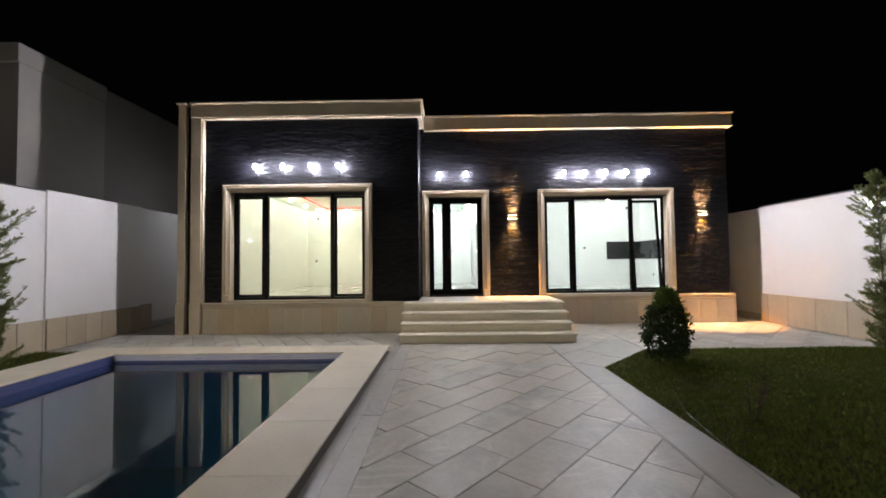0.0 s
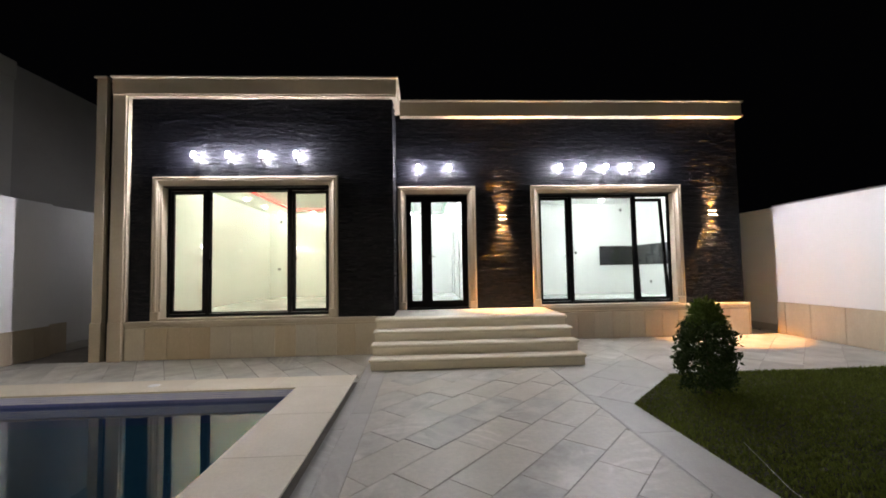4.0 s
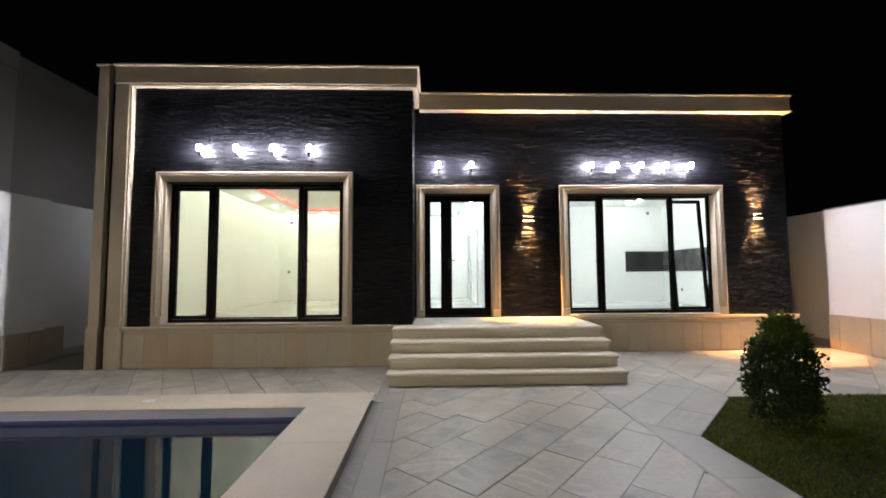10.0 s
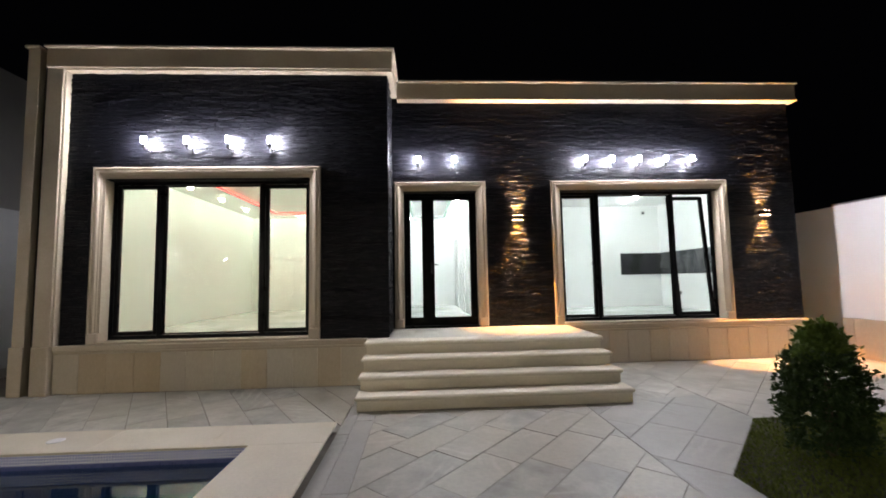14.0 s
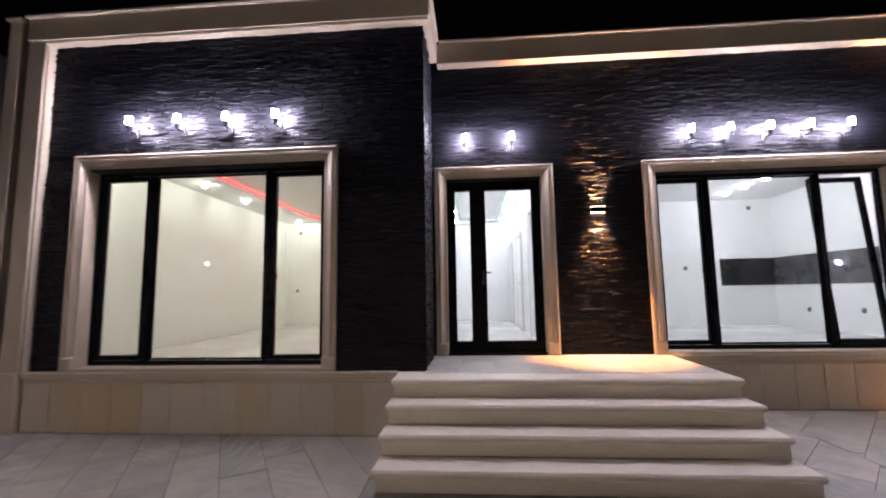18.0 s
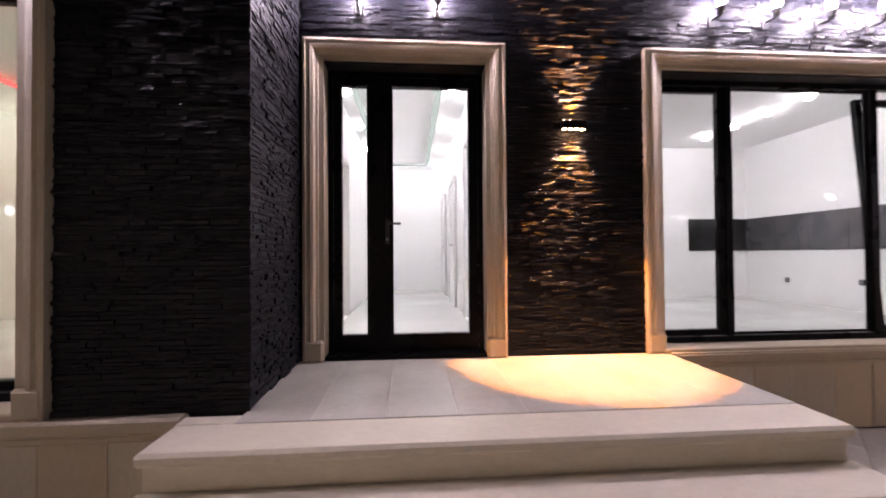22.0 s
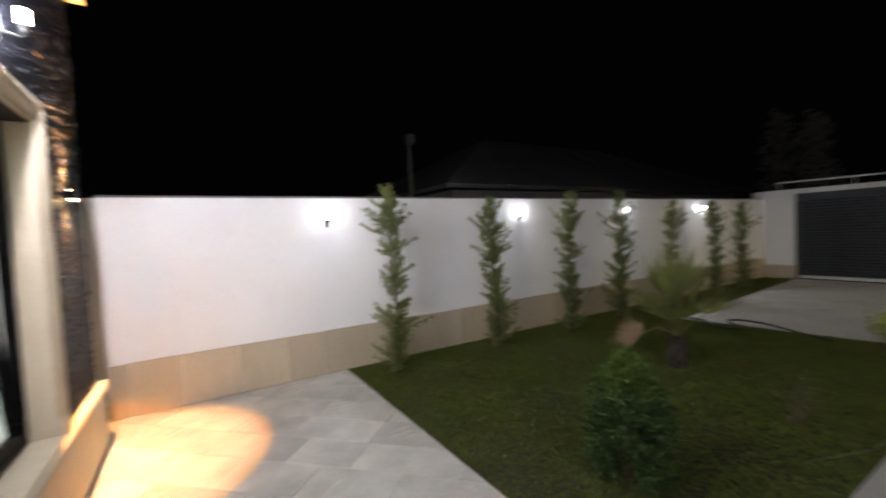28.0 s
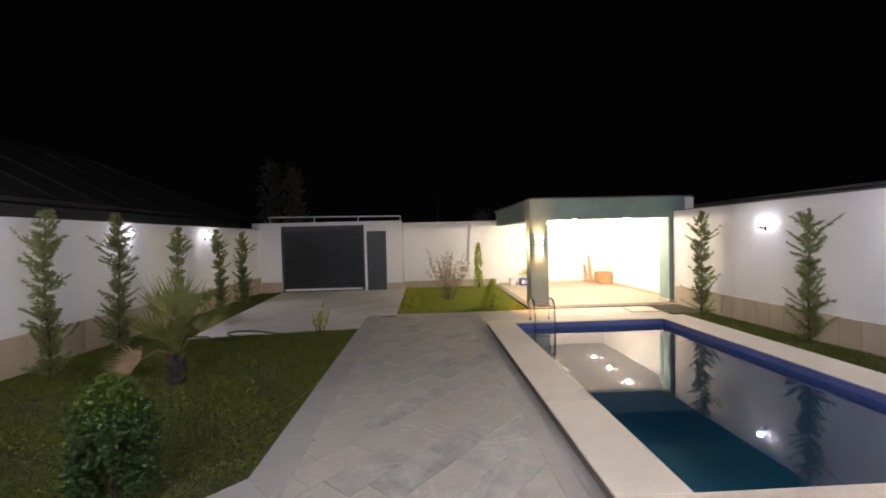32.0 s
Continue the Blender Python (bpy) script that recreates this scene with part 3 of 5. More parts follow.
turf("lawn_grass", PLOT, 4600, 0.05, "grass plot beside the gazebo, lamplight put into its yellow-green colour", 3, PLOT_GRASS_LIT)
turf("lawn_grass", WEST_STRIP, 1800, 0.06, "thin grass strip between pool and wall", 4)

solid("soil_patch", Shape().prism([(-7.23, -2.3), (-6.14, -2.3), (-6.14, -1.155), (-7.23, -1.155)], -0.05, -0.004), SOIL, "bare dark soil at the end of the grass strip", "soil", "structure")
slab = solid("loose_slab", B(-0.40, 0.40, -0.36, 0.36, 0.0, 0.03, b=0.004), COPING, "loose pale stone slab lying on the paving by the gazebo", "stone slab")
slab.matrix_basis = pose(-5.66, -1.72, 0.003, 0, 0, -6)

# ---- garden walls ----
CAP = CEMENT_DARK


def dado(owner, along, face, a0, a1, z1, step, out, seed):
    """Stone panels along the foot of a garden wall; along: the axis they run on; out: +1 or -1, the side they face."""
    rng = random.Random(seed)
    a = a0
    while a < a1 - 0.02:
        n = min(step * rng.uniform(0.9, 1.1), a1 - a)
        lo, hi = face, face + out * 0.035
        box = (lo, hi, a + 0.003, a + n - 0.003) if along == "y" else (a + 0.003, a + n - 0.003, lo, hi)
        part("panel", B(*box, 0.0, z1 + rng.uniform(-0.004, 0.004), b=0.004), DADO, owner)
        a += n


east = solid("wall_east", B(FE, FE + 0.2, -8.3, 10.0, -0.05, 2.76), PLASTER, "white plastered garden wall", "wall", "structure")
part("wall_cap", B(FE - 0.02, FE + 0.22, -8.3, 10.0, 2.76, 2.785), CAP, east, "thin dark cap")
dado(east, "y", FE - 0.002, -8.25, 10.0, 0.68, 0.62, -1, 11)
rear = solid("wall_east_rear", B(FE + 0.10, FE + 0.3, 10.0, 17.0, -0.05, 2.76), PLASTER, "white garden wall beside the house", "wall", "structure")
part("skirting_strip", B(FE + 0.08, FE + 0.10, 10.0, 17.0, 0.0, 0.16), CEMENT, rear)

west = solid("wall_west", B(FW - 0.2, FW, -2.7, 7.3, -0.05, 2.87), PLASTER, "white plastered garden wall behind the pool", "wall", "structure")
part("wall_cap", B(FW - 0.22, FW + 0.01, -2.7, 7.3, 2.87, 2.89), CAP, west, "thin dark cap")
dado(west, "y", FW + 0.002, -2.6, 7.3, 0.56, 0.40, 1, 12)
pier = solid("wall_west_pier", B(FW - 0.2, FW + 0.03, 7.3, 9.58, -0.05, 2.90), PLASTER, "projecting white garden wall section", "wall", "structure")
dado(pier, "y", FW + 0.032, 7.3, 9.58, 0.57, 0.40, 1, 13)
wrear = solid("wall_west_rear", B(FW - 0.35, FW - 0.1, 9.58, 17.0, -0.05, 2.90), PLASTER, "white garden wall beside the house", "wall", "structure")
dado(wrear, "y", FW - 0.098, 9.585, 10.1, 0.58, 0.50, 1, 17)
part("skirting_strip", B(FW - 0.1, FW - 0.08, 10.1, 17.0, 0.0, 0.14), CEMENT, wrear)
solid("wall_north", B(-8, 8.4, 17.0, 17.2, -0.05, 2.85), PLASTER, "white garden wall behind the house", "wall", "structure")

# street wall with roller gate and side door
GY = -8.3
gw = solid("wall_south", panelled(Shape(), 1.50, 7.95, GY - 0.25, GY, -0.05, 3.02, [(3.20, 6.68, -0.06, 2.86), (2.20, 3.05, -0.06, 2.58)]), PLASTER, "white street wall with gate and door openings", "wall", "structure")
dado(gw, "x", GY + 0.002, 6.70, 7.60, 0.45, 0.45, 1, 14)
dado(gw, "x", GY + 0.002, 1.50, 2.18, 0.30, 0.34, 1, 15)
part("rail", Shape().tube([(7.3, GY - 0.1, 3.24), (7.25, GY - 0.1, 3.28), (1.6, GY - 0.1, 3.22), (1.55, GY - 0.1, 3.19)], 0.025, 8), PLASTER, gw, "white painted steel rail above the gate")
for x in (7.2, 5.3, 3.4, 1.56):
    part("rail_post", Shape().tube([(x, GY - 0.1, 3.0), (x, GY - 0.1, 3.24)], 0.02, 8), PLASTER, gw)
gw2 = solid("wall_south_west", B(-7.95, 1.50, -8.95, -8.75, -0.05, 2.93), PLASTER, "white street wall with framed panels", "wall", "structure")
for x0, x1, z0, z1 in ((-1.90, -1.48, 0.0, 2.93), (1.42, 1.50, 0.3, 2.93), (-1.48, 1.42, 2.70, 2.93), (-1.48, 1.42, 0.3, 0.58), (-2.8, -1.9, 2.70, 2.93)):
    part("wall_frame", B(x0 + 0.001, x1 - 0.001, -8.75, -8.69, z0, z1, b=0.004), PLASTER, gw2)
dado(gw2, "x", -8.688, -2.7, 1.5, 0.30, 0.60, 1, 16)

gate = thing("roller_gate", "closed dark grey steel roller shutter gate", "gate", (4.94, GY - 0.06, 0))
part("shutter_box", B(-1.78, 1.78, -0.12, 0.07, 2.62, 2.86, b=0.008), GATE, gate)
for sx in (-1, 1):
    part("guide_rail", B(sx * 1.74 - 0.05, sx * 1.74 + 0.05, -0.05, 0.07, 0.0, 2.62, b=0.005), GATE, gate)
slat = Shape()
prof = [(-0.03, 0.0), (-0.004, 0.008), (0.010, 0.03), (0.010, 0.065), (-0.004, 0.087), (-0.03, 0.095)]
slat.add([(sx * 1.69, y, z) for sx in (-1, 1) for y, z in prof], [(i, i + 1, i + 7, i + 6) for i in range(5)] + [(5, 4, 3, 2, 1, 0), (6, 7, 8, 9, 10, 11)])
slat_mesh = slat.mesh("slat")
slat_mesh.materials.append(GATE)
for i in range(26):
    ob = part("slat", slat_mesh, GATE, gate)
    ob.location.z = 0.13 + i * 0.0957
part("bottom_bar", B(-1.69, 1.69, -0.04, 0.03, 0.03, 0.125, b=0.006), PLASTER, gate, "pale metal bottom bar")

door = thing("door_2", "closed dark grey louvred steel side door", "door", (2.625, GY - 0.05, 0), kind="structure")
for b in ((-0.425, -0.36, 0, 2.58), (0.36, 0.425, 0, 2.58), (-0.36, 0.36, 2.5, 2.58), (-0.36, 0.36, 0.0, 0.10)):
    part("door_frame", B(b[0], b[1], -0.05, 0.05, b[2], b[3], b=0.005), GATE, door)
steel_leaf = part("door_leaf", B(-0.36, 0.36, -0.02, 0.012, 0.10, 2.5), GATE, door)
for i in range(22):
    part("louvre", B(-0.32, 0.32, 0.013, 0.026, 0.17 + i * 0.105, 0.25 + i * 0.105, b=0.005), GATE, steel_leaf)
part("door_handle", Shape().tube([(0.31, 0.02, 1.05), (0.31, 0.07, 1.05), (0.20, 0.075, 1.05)], 0.011, 8), HARDWARE, steel_leaf)

# ---- gazebo ----
gz = thing("gazebo", "flat-roofed sage green open garden gazebo", "gazebo")
for x0, x1, nm in ((-3.30, -2.75, ""), (-7.62, -7.13, "")):
    col = part("column", B(x0, x1, -3.30, -2.75, 0.10, 2.69, b=0.01), TEAL, gz, "rough sage green rendered column")
    part("column_foot", B(x0 - 0.02, x1 + 0.02, -3.32, -2.73, 0.03, 0.11, b=0.006), PANEL, col)
part("fascia", B(-7.86, -2.75, -3.05, -2.75, 2.69, 3.33, b=0.008), TEAL, gz)
part("fascia", B(-3.05, -2.75, -8.74, -3.05, 2.69, 3.33, b=0.008), TEAL, gz)
part("roof_slab", B(-7.90, -2.70, -8.95, -2.70, 3.33, 3.37, b=0.008), ROOFING, gz)
solid("ceiling_gazebo", B(-7.65, -3.05, -8.74, -3.05, 2.74, 2.80), PLASTER, "white gazebo ceiling with downlights", "ceiling", "structure")
gwall = solid("wall_gazebo_west", B(-7.90, -7.65, -8.75, -2.71, -0.05, 3.3), PLASTER, "white gazebo side wall", "wall", "structure")
part("skirting", B(-7.65, -7.63, -8.75, -3.3, 0.03, 0.12, b=0.004), PANEL, gwall)
part("skirting", B(-7.63, -2.8, -8.75, -8.73, 0.03, 0.12, b=0.004), PANEL, gw2)
gf = solid("floor_gazebo", B(-7.65, -2.62, -8.75, -2.35, -0.05, 0.024), GROUT, "beige tiled gazebo floor", "floor", "structure")
GZ_TILE = mat("beige_gazebo_tile", (0.34, 0.28, 0.212), (0.29, 0.24, 0.18), rough=0.55, scale=1.5, pieces=0.3, bump=0.03)
tile_mesh = B(-0.298, 0.298, -0.298, 0.298, -0.006, 0.006, b=0.002).mesh("floor_tile")
tile_mesh.materials.append(GZ_TILE)
for i in range(8):
    for j in range(10):
        ob = part("floor_tile", tile_mesh, GZ_TILE, gf)
        ob.location = (-7.33 + i * 0.6, -8.43 + j * 0.6, 0.026)


def downlight(name, x, y, z, glow_mat, r=0.055, drop=0.075):
    t = thing(name, "small round recessed ceiling downlight, lit", "downlight", (x, y, z), group="ceiling downlights")
    part("bezel", Shape().lathe([(r + 0.025, 0.0), (r + 0.025, -0.006), (r, -0.010), (r, -0.002)], 20), PLASTER, t)
    part("lens", Shape().lathe([(r - 0.001, -0.004), (r * 0.93, -0.58 * drop), (r * 0.6, -0.88 * drop), (r * 0.1, -drop)], 20), glow_mat, t)
    return t


for x in (-4.5, -6.3):
    for y in (-3.75, -5.18, -6.63):
        downlight("downlight", x, y, 2.74, GAZEBO_GLOW, 0.060, 0.075)

# ---- house shell ----
YL, YR, XM, XR, TOP = 8.97, 10.0, -0.63, 6.88, 5.08
Z0 = 0.68
W1, W2, DR = (-4.78, -1.78, Z0 + 0.02, 3.09), (2.40, 5.40, Z0 + 0.02, 3.09), (-0.44, 0.90, Z0, 3.09)
shell = solid("wall_house_left", panelled(Shape(), -5.70, XM, YL, YL + 0.22, 0.0, TOP - 0.05, [W1]), MORTAR, "black stone clad front wall", "wall", "structure")
shell_r = solid("wall_house_right", panelled(Shape(), XM, XR, YR, YR + 0.22, 0.0, TOP - 0.05, [W2, DR]), MORTAR, "black stone clad front wall with entrance", "wall", "structure")
solid("wall_house_return", B(XM - 0.2, XM, YL + 0.22, YR + 0.3, 0.0, TOP - 0.05), MORTAR, "black stone clad return wall", "wall", "structure")
solid("wall_house_west", B(-5.86, -5.66, YL + 0.22, 16.5, 0.0, TOP - 0.05), CEMENT, "rendered house side wall", "wall", "structure")
solid("wall_house_east", B(XR - 0.2, XR, YR + 0.22, 16.5, 0.0, TOP - 0.05), CEMENT, "rendered house side wall", "wall", "structure")
solid("wall_house_north", B(-5.86, XR, 16.5, 16.7, 0.0, TOP - 0.05), CEMENT, "rendered house rear wall", "wall", "structure")
solid("roof", B(-5.66, XM - 0.2, YL + 0.22, 16.5, 4.3, 4.45).box(XM - 0.2, XR - 0.2, YR + 0.22, 16.5, 4.3, 4.45), ROOFING, "flat house roof behind the parapet", "roof", "structure")

# parapet band, pilasters, plinth
tr = thing("facade_trim", "beige limestone parapet band and pilasters", "trim", kind="structure")
part("parapet_band", B(-5.60, -0.52, 8.825, YL + 0.1, 4.76, 5.05, b=0.006), TRIM, tr)
part("parapet_cap", B(-5.62, -0.49, 8.785, YL + 0.3, 5.05, 5.09, b=0.01), TRIM, tr)
part("band_lip", B(-5.36, -0.54, 8.845, YL + 0.05, 4.725, 4.76, b=0.006), TRIM, tr)
part("parapet_return", B(XM + 0.0, -0.52, YL + 0.1, YR - 0.146, 4.76, 5.05, b=0.006), TRIM, tr)
part("return_cap", B(XM - 0.2, -0.49, YL + 0.3, YR - 0.186, 5.05, 5.09, b=0.01), TRIM, tr)
part("parapet_band", B(-0.52, 6.95, 9.855, YR + 0.1, 4.78, 5.05, b=0.006), TRIM, tr)
part("parapet_cap", B(-0.49, 6.98, 9.815, YR + 0.3, 5.05, 5.09, b=0.01), TRIM, tr)
part("band_lip", B(-0.52, 6.97, 9.835, YR + 0.05, 4.74, 4.78, b=0.008), TRIM, tr)
part("pilaster", B(-5.88, -5.71, 8.85, YL + 0.3, Z0, 5.05, b=0.006), TRIM, tr)
part("pilaster_cap", B(-5.91, -5.70, 8.81, YL + 0.33, 5.05, 5.09, b=0.008), TRIM, tr)
part("pilaster_foot", B(-5.90, -5.71, 8.83, YL + 0.3, 0.0, Z0, b=0.006), TRIM, tr)
part("pilaster", B(-5.60, -5.37, 8.85, YL + 0.05, Z0, 4.76, b=0.006), TRIM, tr)
part("pilaster_foot", B(-5.60, -5.37, 8.83, YL + 0.05, 0.0, Z0, b=0.006), TRIM, tr)
part("pilaster_lip", B(-5.37, -5.335, 8.87, YL + 0.05, Z0, 4.725, b=0.006), TRIM, tr)
part("rain_gap", B(-5.71, -5.60, YL - 0.02, YL + 0.02, 0.0, 5.03), MORTAR, tr, "dark slot between the pilasters")


def plinth(owner, x0, x1, face, seed):
    rng = random.Random(seed)
    x = x0
    while x < x1 - 0.05:
        n = min(0.37 * rng.uniform(0.92, 1.08), x1 - x)
        if x1 - x - n < 0.12:
            n = x1 - x
        part("panel", B(x + 0.002, x + n - 0.002, face, face + 0.06, 0.0, 0.555, b=0.004), PANEL, owner)
        x += n
    part("plinth_cap", B(x0, x1, face - 0.035, face + 0.06, 0.60, Z0, b=0.012), TRIM, owner)
    part("plinth_cap_bead", B(x0, x1, face - 0.015, face + 0.06, 0.555, 0.60, b=0.012), TRIM, owner)


plinth(shell, -5.36, -0.93, 8.91, 21)
plinth(shell_r, 2.43, 6.93, 9.93, 22)
part("plinth_cap", B(2.43, 6.97, 9.90, 9.99, Z0, Z0 + 0.012, b=0.004), TRIM, shell_r)
part("plinth_end", B(6.93, 6.97, 9.93, 10.4, 0.0, Z0, b=0.006), PANEL, shell_r)

# moulded stone surrounds
PROFILE = [(0.0, -0.005), (0.0, 0.055), (0.022, 0.062), (0.030, 0.048), (0.045, 0.046), (0.060, 0.060), (0.085, 0.056), (0.100, 0.040), (0.118, 0.036), (0.124, 0.028), (0.162, 0.026), (0.162, -0.17)]


def surround(owner, x0, x1, zb, z1, y):
    """A mitred moulding round an opening: two jambs and a head."""
    n = len(PROFILE)
    for nm, ends in (("jamb", (0, 1)), ("head", (1, 2)), ("jamb", (3, 2))):
        s = Shape()
        for k in ends:
            for u, d in PROFILE:
                s.v.append(((x0 + u, y - d, zb), (x0 + u, y - d, z1 - u), (x1 - u, y - d, z1 - u), (x1 - u, y - d, zb))[k])
        s.f = [(i, i + 1, n + i + 1, n + i) if nm == "head" or ends[0] == 0 else (n + i, n + i + 1, i + 1, i) for i in range(n - 1)]
        part("surround_" + nm, s, TRIM, owner)
    for xa, xb in ((x0 - 0.002, x0 + 0.1635), (x1 - 0.1635, x1 + 0.002)):
        part("jamb_foot", B(xa, xb, y - 0.065, y + 0.02, zb, zb + 0.17, b=0.02), TRIM, owner)


def sash(owner, x0, x1, z0, z1, y, w, depth=0.06, tilt=0.0, name="sash"):
    """A sash of four bars with its pane; tilt: degrees by which it leans into the room, hinged at its foot."""
    hold = part(name, ring_xz(x0, x1, z0, z1, 0.0, depth, w), ALU, owner)
    pane = part("pane", B(x0 + w - 0.004, x1 - w + 0.004, depth * 0.4, depth * 0.4 + 0.008, z0 + w - 0.004, z1 - w + 0.004), GLASS, hold)
    pane.visible_shadow = False
    hold.matrix_basis = Matrix.Translation((0, y, 0)) @ Matrix.Translation((0, 0, z0)) @ pose(0, 0, 0, -tilt) @ Matrix.Translation((0, 0, -z0))
    return hold


def ring_xz(x0, x1, z0, z1, y0, y1, w):
    s = Shape()
    for b in ((x0, x0 + w, z0, z1), (x1 - w, x1, z0, z1), (x0 + w, x1 - w, z0, z0 + w), (x0 + w, x1 - w, z1 - w, z1)):
        s.box(b[0], b[1], y0, y1, b[2], b[3], 0.006)
    return s


def lever(owner, x, y, z, sx):
    h = part("handle_plate", B(x - 0.014, x + 0.014, y - 0.008, y, z - 0.05, z + 0.05, b=0.004), BLACK, owner)
    part("handle_grip", Shape().tube([(x, y, z), (x, y - 0.045, z), (x + 0.03 * sx, y - 0.05, z - 0.03), (x + 0.05 * sx, y - 0.05, z - 0.11)], 0.009, 8), BLACK, h)


FY1, FY2 = YL + 0.14, YR + 0.14


def inner_reveal(owner, h, y0, y1):
    """White plastered lining of an opening on the room side of the frame."""
    s = Shape()
    for b in ((h[0], h[0] + 0.012, h[2], h[3]), (h[1] - 0.012, h[1], h[2], h[3]), (h[0] + 0.012, h[1] - 0.012, h[3] - 0.012, h[3]), (h[0] + 0.012, h[1] - 0.012, h[2], h[2] + 0.012)):
        s.box(b[0], b[1], y0, y1, b[2], b[3])
    part("inner_reveal", s, ROOM, owner, "white plastered inner reveal")


w1 = thing("window_1", "three-part black aluminium window, shut", "window", kind="structure")
surround(w1, -4.93, -1.63, Z0, 3.27, YL - 0.005)
part("window_frame", ring_xz(-4.78, -1.78, Z0 + 0.04, 3.10, FY1, FY1 + 0.07, 0.055), ALU, w1)
part("mullion", B(-4.085, -4.015, FY1, FY1 + 0.07, Z0 + 0.095, 3.045, b=0.005), ALU, w1)
part("mullion", B(-2.585, -2.515, FY1, FY1 + 0.07, Z0 + 0.095, 3.045, b=0.005), ALU, w1)
sash(w1, -4.72, -4.09, Z0 + 0.10, 3.04, FY1 + 0.012, 0.055)
sash(w1, -4.01, -2.59, Z0 + 0.10, 3.04, FY1 + 0.03, 0.022, 0.03)
sash(w1, -2.51, -1.84, Z0 + 0.10, 3.04, FY1 + 0.012, 0.055)
inner_reveal(w1, W1, FY1 + 0.071, YL + 0.26)
lever(w1, -2.49, FY1 + 0.10, 1.85, 1)
part("window_sill", B(-4.80, -1.76, YL - 0.06, FY1 + 0.07, Z0, Z0 + 0.04, b=0.008), TRIM, w1)

w2 = thing("window_2", "three-part black aluminium window, one sash tilted open", "window", kind="structure")
surround(w2, 2.25, 5.55, Z0, 3.27, YR - 0.005)
part("window_frame", ring_xz(2.40, 5.40, Z0 + 0.04, 3.10, FY2, FY2 + 0.07, 0.055), ALU, w2)
part("mullion", B(3.115, 3.185, FY2, FY2 + 0.07, Z0 + 0.095, 3.045, b=0.005), ALU, w2)
part("mullion", B(4.565, 4.635, FY2, FY2 + 0.07, Z0 + 0.095, 3.045, b=0.005), ALU, w2)
sash(w2, 2.46, 3.11, Z0 + 0.10, 3.04, FY2 + 0.012, 0.055)
sash(w2, 3.19, 4.56, Z0 + 0.10, 3.04, FY2 + 0.03, 0.022, 0.03)
sash(w2, 4.64, 5.34, Z0 + 0.10, 3.04, FY2 + 0.02, 0.06, 0.06, 4.5, "tilted_sash")
inner_reveal(w2, W2, FY2 + 0.071, YR + 0.26)
lever(w2, 3.09, FY2 + 0.10, 1.85, -1)
part("window_sill", B(2.38, 5.42, YR - 0.075, FY2 + 0.07, Z0, Z0 + 0.04, b=0.008), TRIM, w2)

d1 = thing("door_1", "black aluminium glazed double entrance door, closed", "door", kind="structure")
surround(d1, -0.59, 1.05, Z0, 3.27, YR - 0.005)
part("door_frame", panelled(Shape(), -0.44, 0.90, FY2, FY2 + 0.08, Z0, 3.10, [(-0.385, 0.845, Z0 + 0.03, 3.045)]), ALU, d1)
for x0, x1, g0, g1 in ((-0.385, 0.008, -0.315, -0.105), (0.012, 0.845, 0.115, 0.765)):
    leaf = part("door_leaf", panelled(Shape(), x0, x1, FY2 + 0.01, FY2 + 0.07, Z0 + 0.03, 3.045, [(g0, g1, Z0 + 0.17, 2.97)]), ALU, d1)
    pane = part("pane", B(g0, g1, FY2 + 0.035, FY2 + 0.043, Z0 + 0.17, 2.97), GLASS, leaf)
    pane.visible_shadow = False
    bead = Shape()
    for b in ((g0 - 0.018, g0, Z0 + 0.152, 2.988), (g1, g1 + 0.018, Z0 + 0.152, 2.988), (g0, g1, Z0 + 0.152, Z0 + 0.17), (g0, g1, 2.97, 2.988)):
        bead.box(b[0], b[1], FY2 + 0.002, FY2 + 0.01, b[2], b[3], 0.002)
    part("glazing_bead", bead, ALU, leaf)
inner_reveal(d1, DR, FY2 + 0.081, YR + 0.26)
part("cover_strip", B(-0.035, 0.05, FY2 - 0.008, FY2 + 0.008, Z0 + 0.04, 3.04, b=0.004), ALU, d1)
main_plate = part("handle_plate", B(0.045, 0.085, FY2 - 0.004, FY2 + 0.01, Z0 + 0.94, Z0 + 1.15, b=0.004), BLACK, d1)
part("door_handle", Shape().tube([(0.065, FY2, Z0 + 1.11), (0.065, FY2 - 0.05, Z0 + 1.11), (0.08, FY2 - 0.055, Z0 + 1.11), (0.18, FY2 - 0.055, Z0 + 1.11)], 0.010, 8), BLACK, main_plate)
part("lock_cylinder", Shape().tube([(0.065, FY2, Z0 + 0.98), (0.065, FY2 - 0.03, Z0 + 0.98)], 0.012, 10), HARDWARE, main_plate)
part("door_threshold", B(-0.44, 0.90, FY2 - 0.16, FY2 + 0.08, Z0 - 0.02, Z0 + 0.03, b=0.006), ALU, d1)

# ---- steps and landing ----
st = thing("entrance_steps", "cream stone entrance steps with rounded nosings and a broad landing", "steps")
SX0, SX1 = -0.92, 2.43
for i, yf in enumerate((7.64, 7.92, 8.20)):
    zt = 0.17 * (i + 1)
    part("riser", B(SX0 + 0.03, SX1 - 0.03, yf + 0.03, yf + 0.34, zt - 0.17, zt - 0.05), STEP, st)
    part("tread", B(SX0, SX1, yf, yf + 0.31, zt - 0.05, zt, b=0.016), STEP, st)
part("landing_core", B(SX0 + 0.03, SX1 - 0.03, 8.51, 8.905, 0.0, Z0 - 0.05), STEP, st)
part("landing_core", B(XM + 0.002, SX1 - 0.03, 8.905, 9.998, 0.0, Z0 - 0.05), STEP, st)
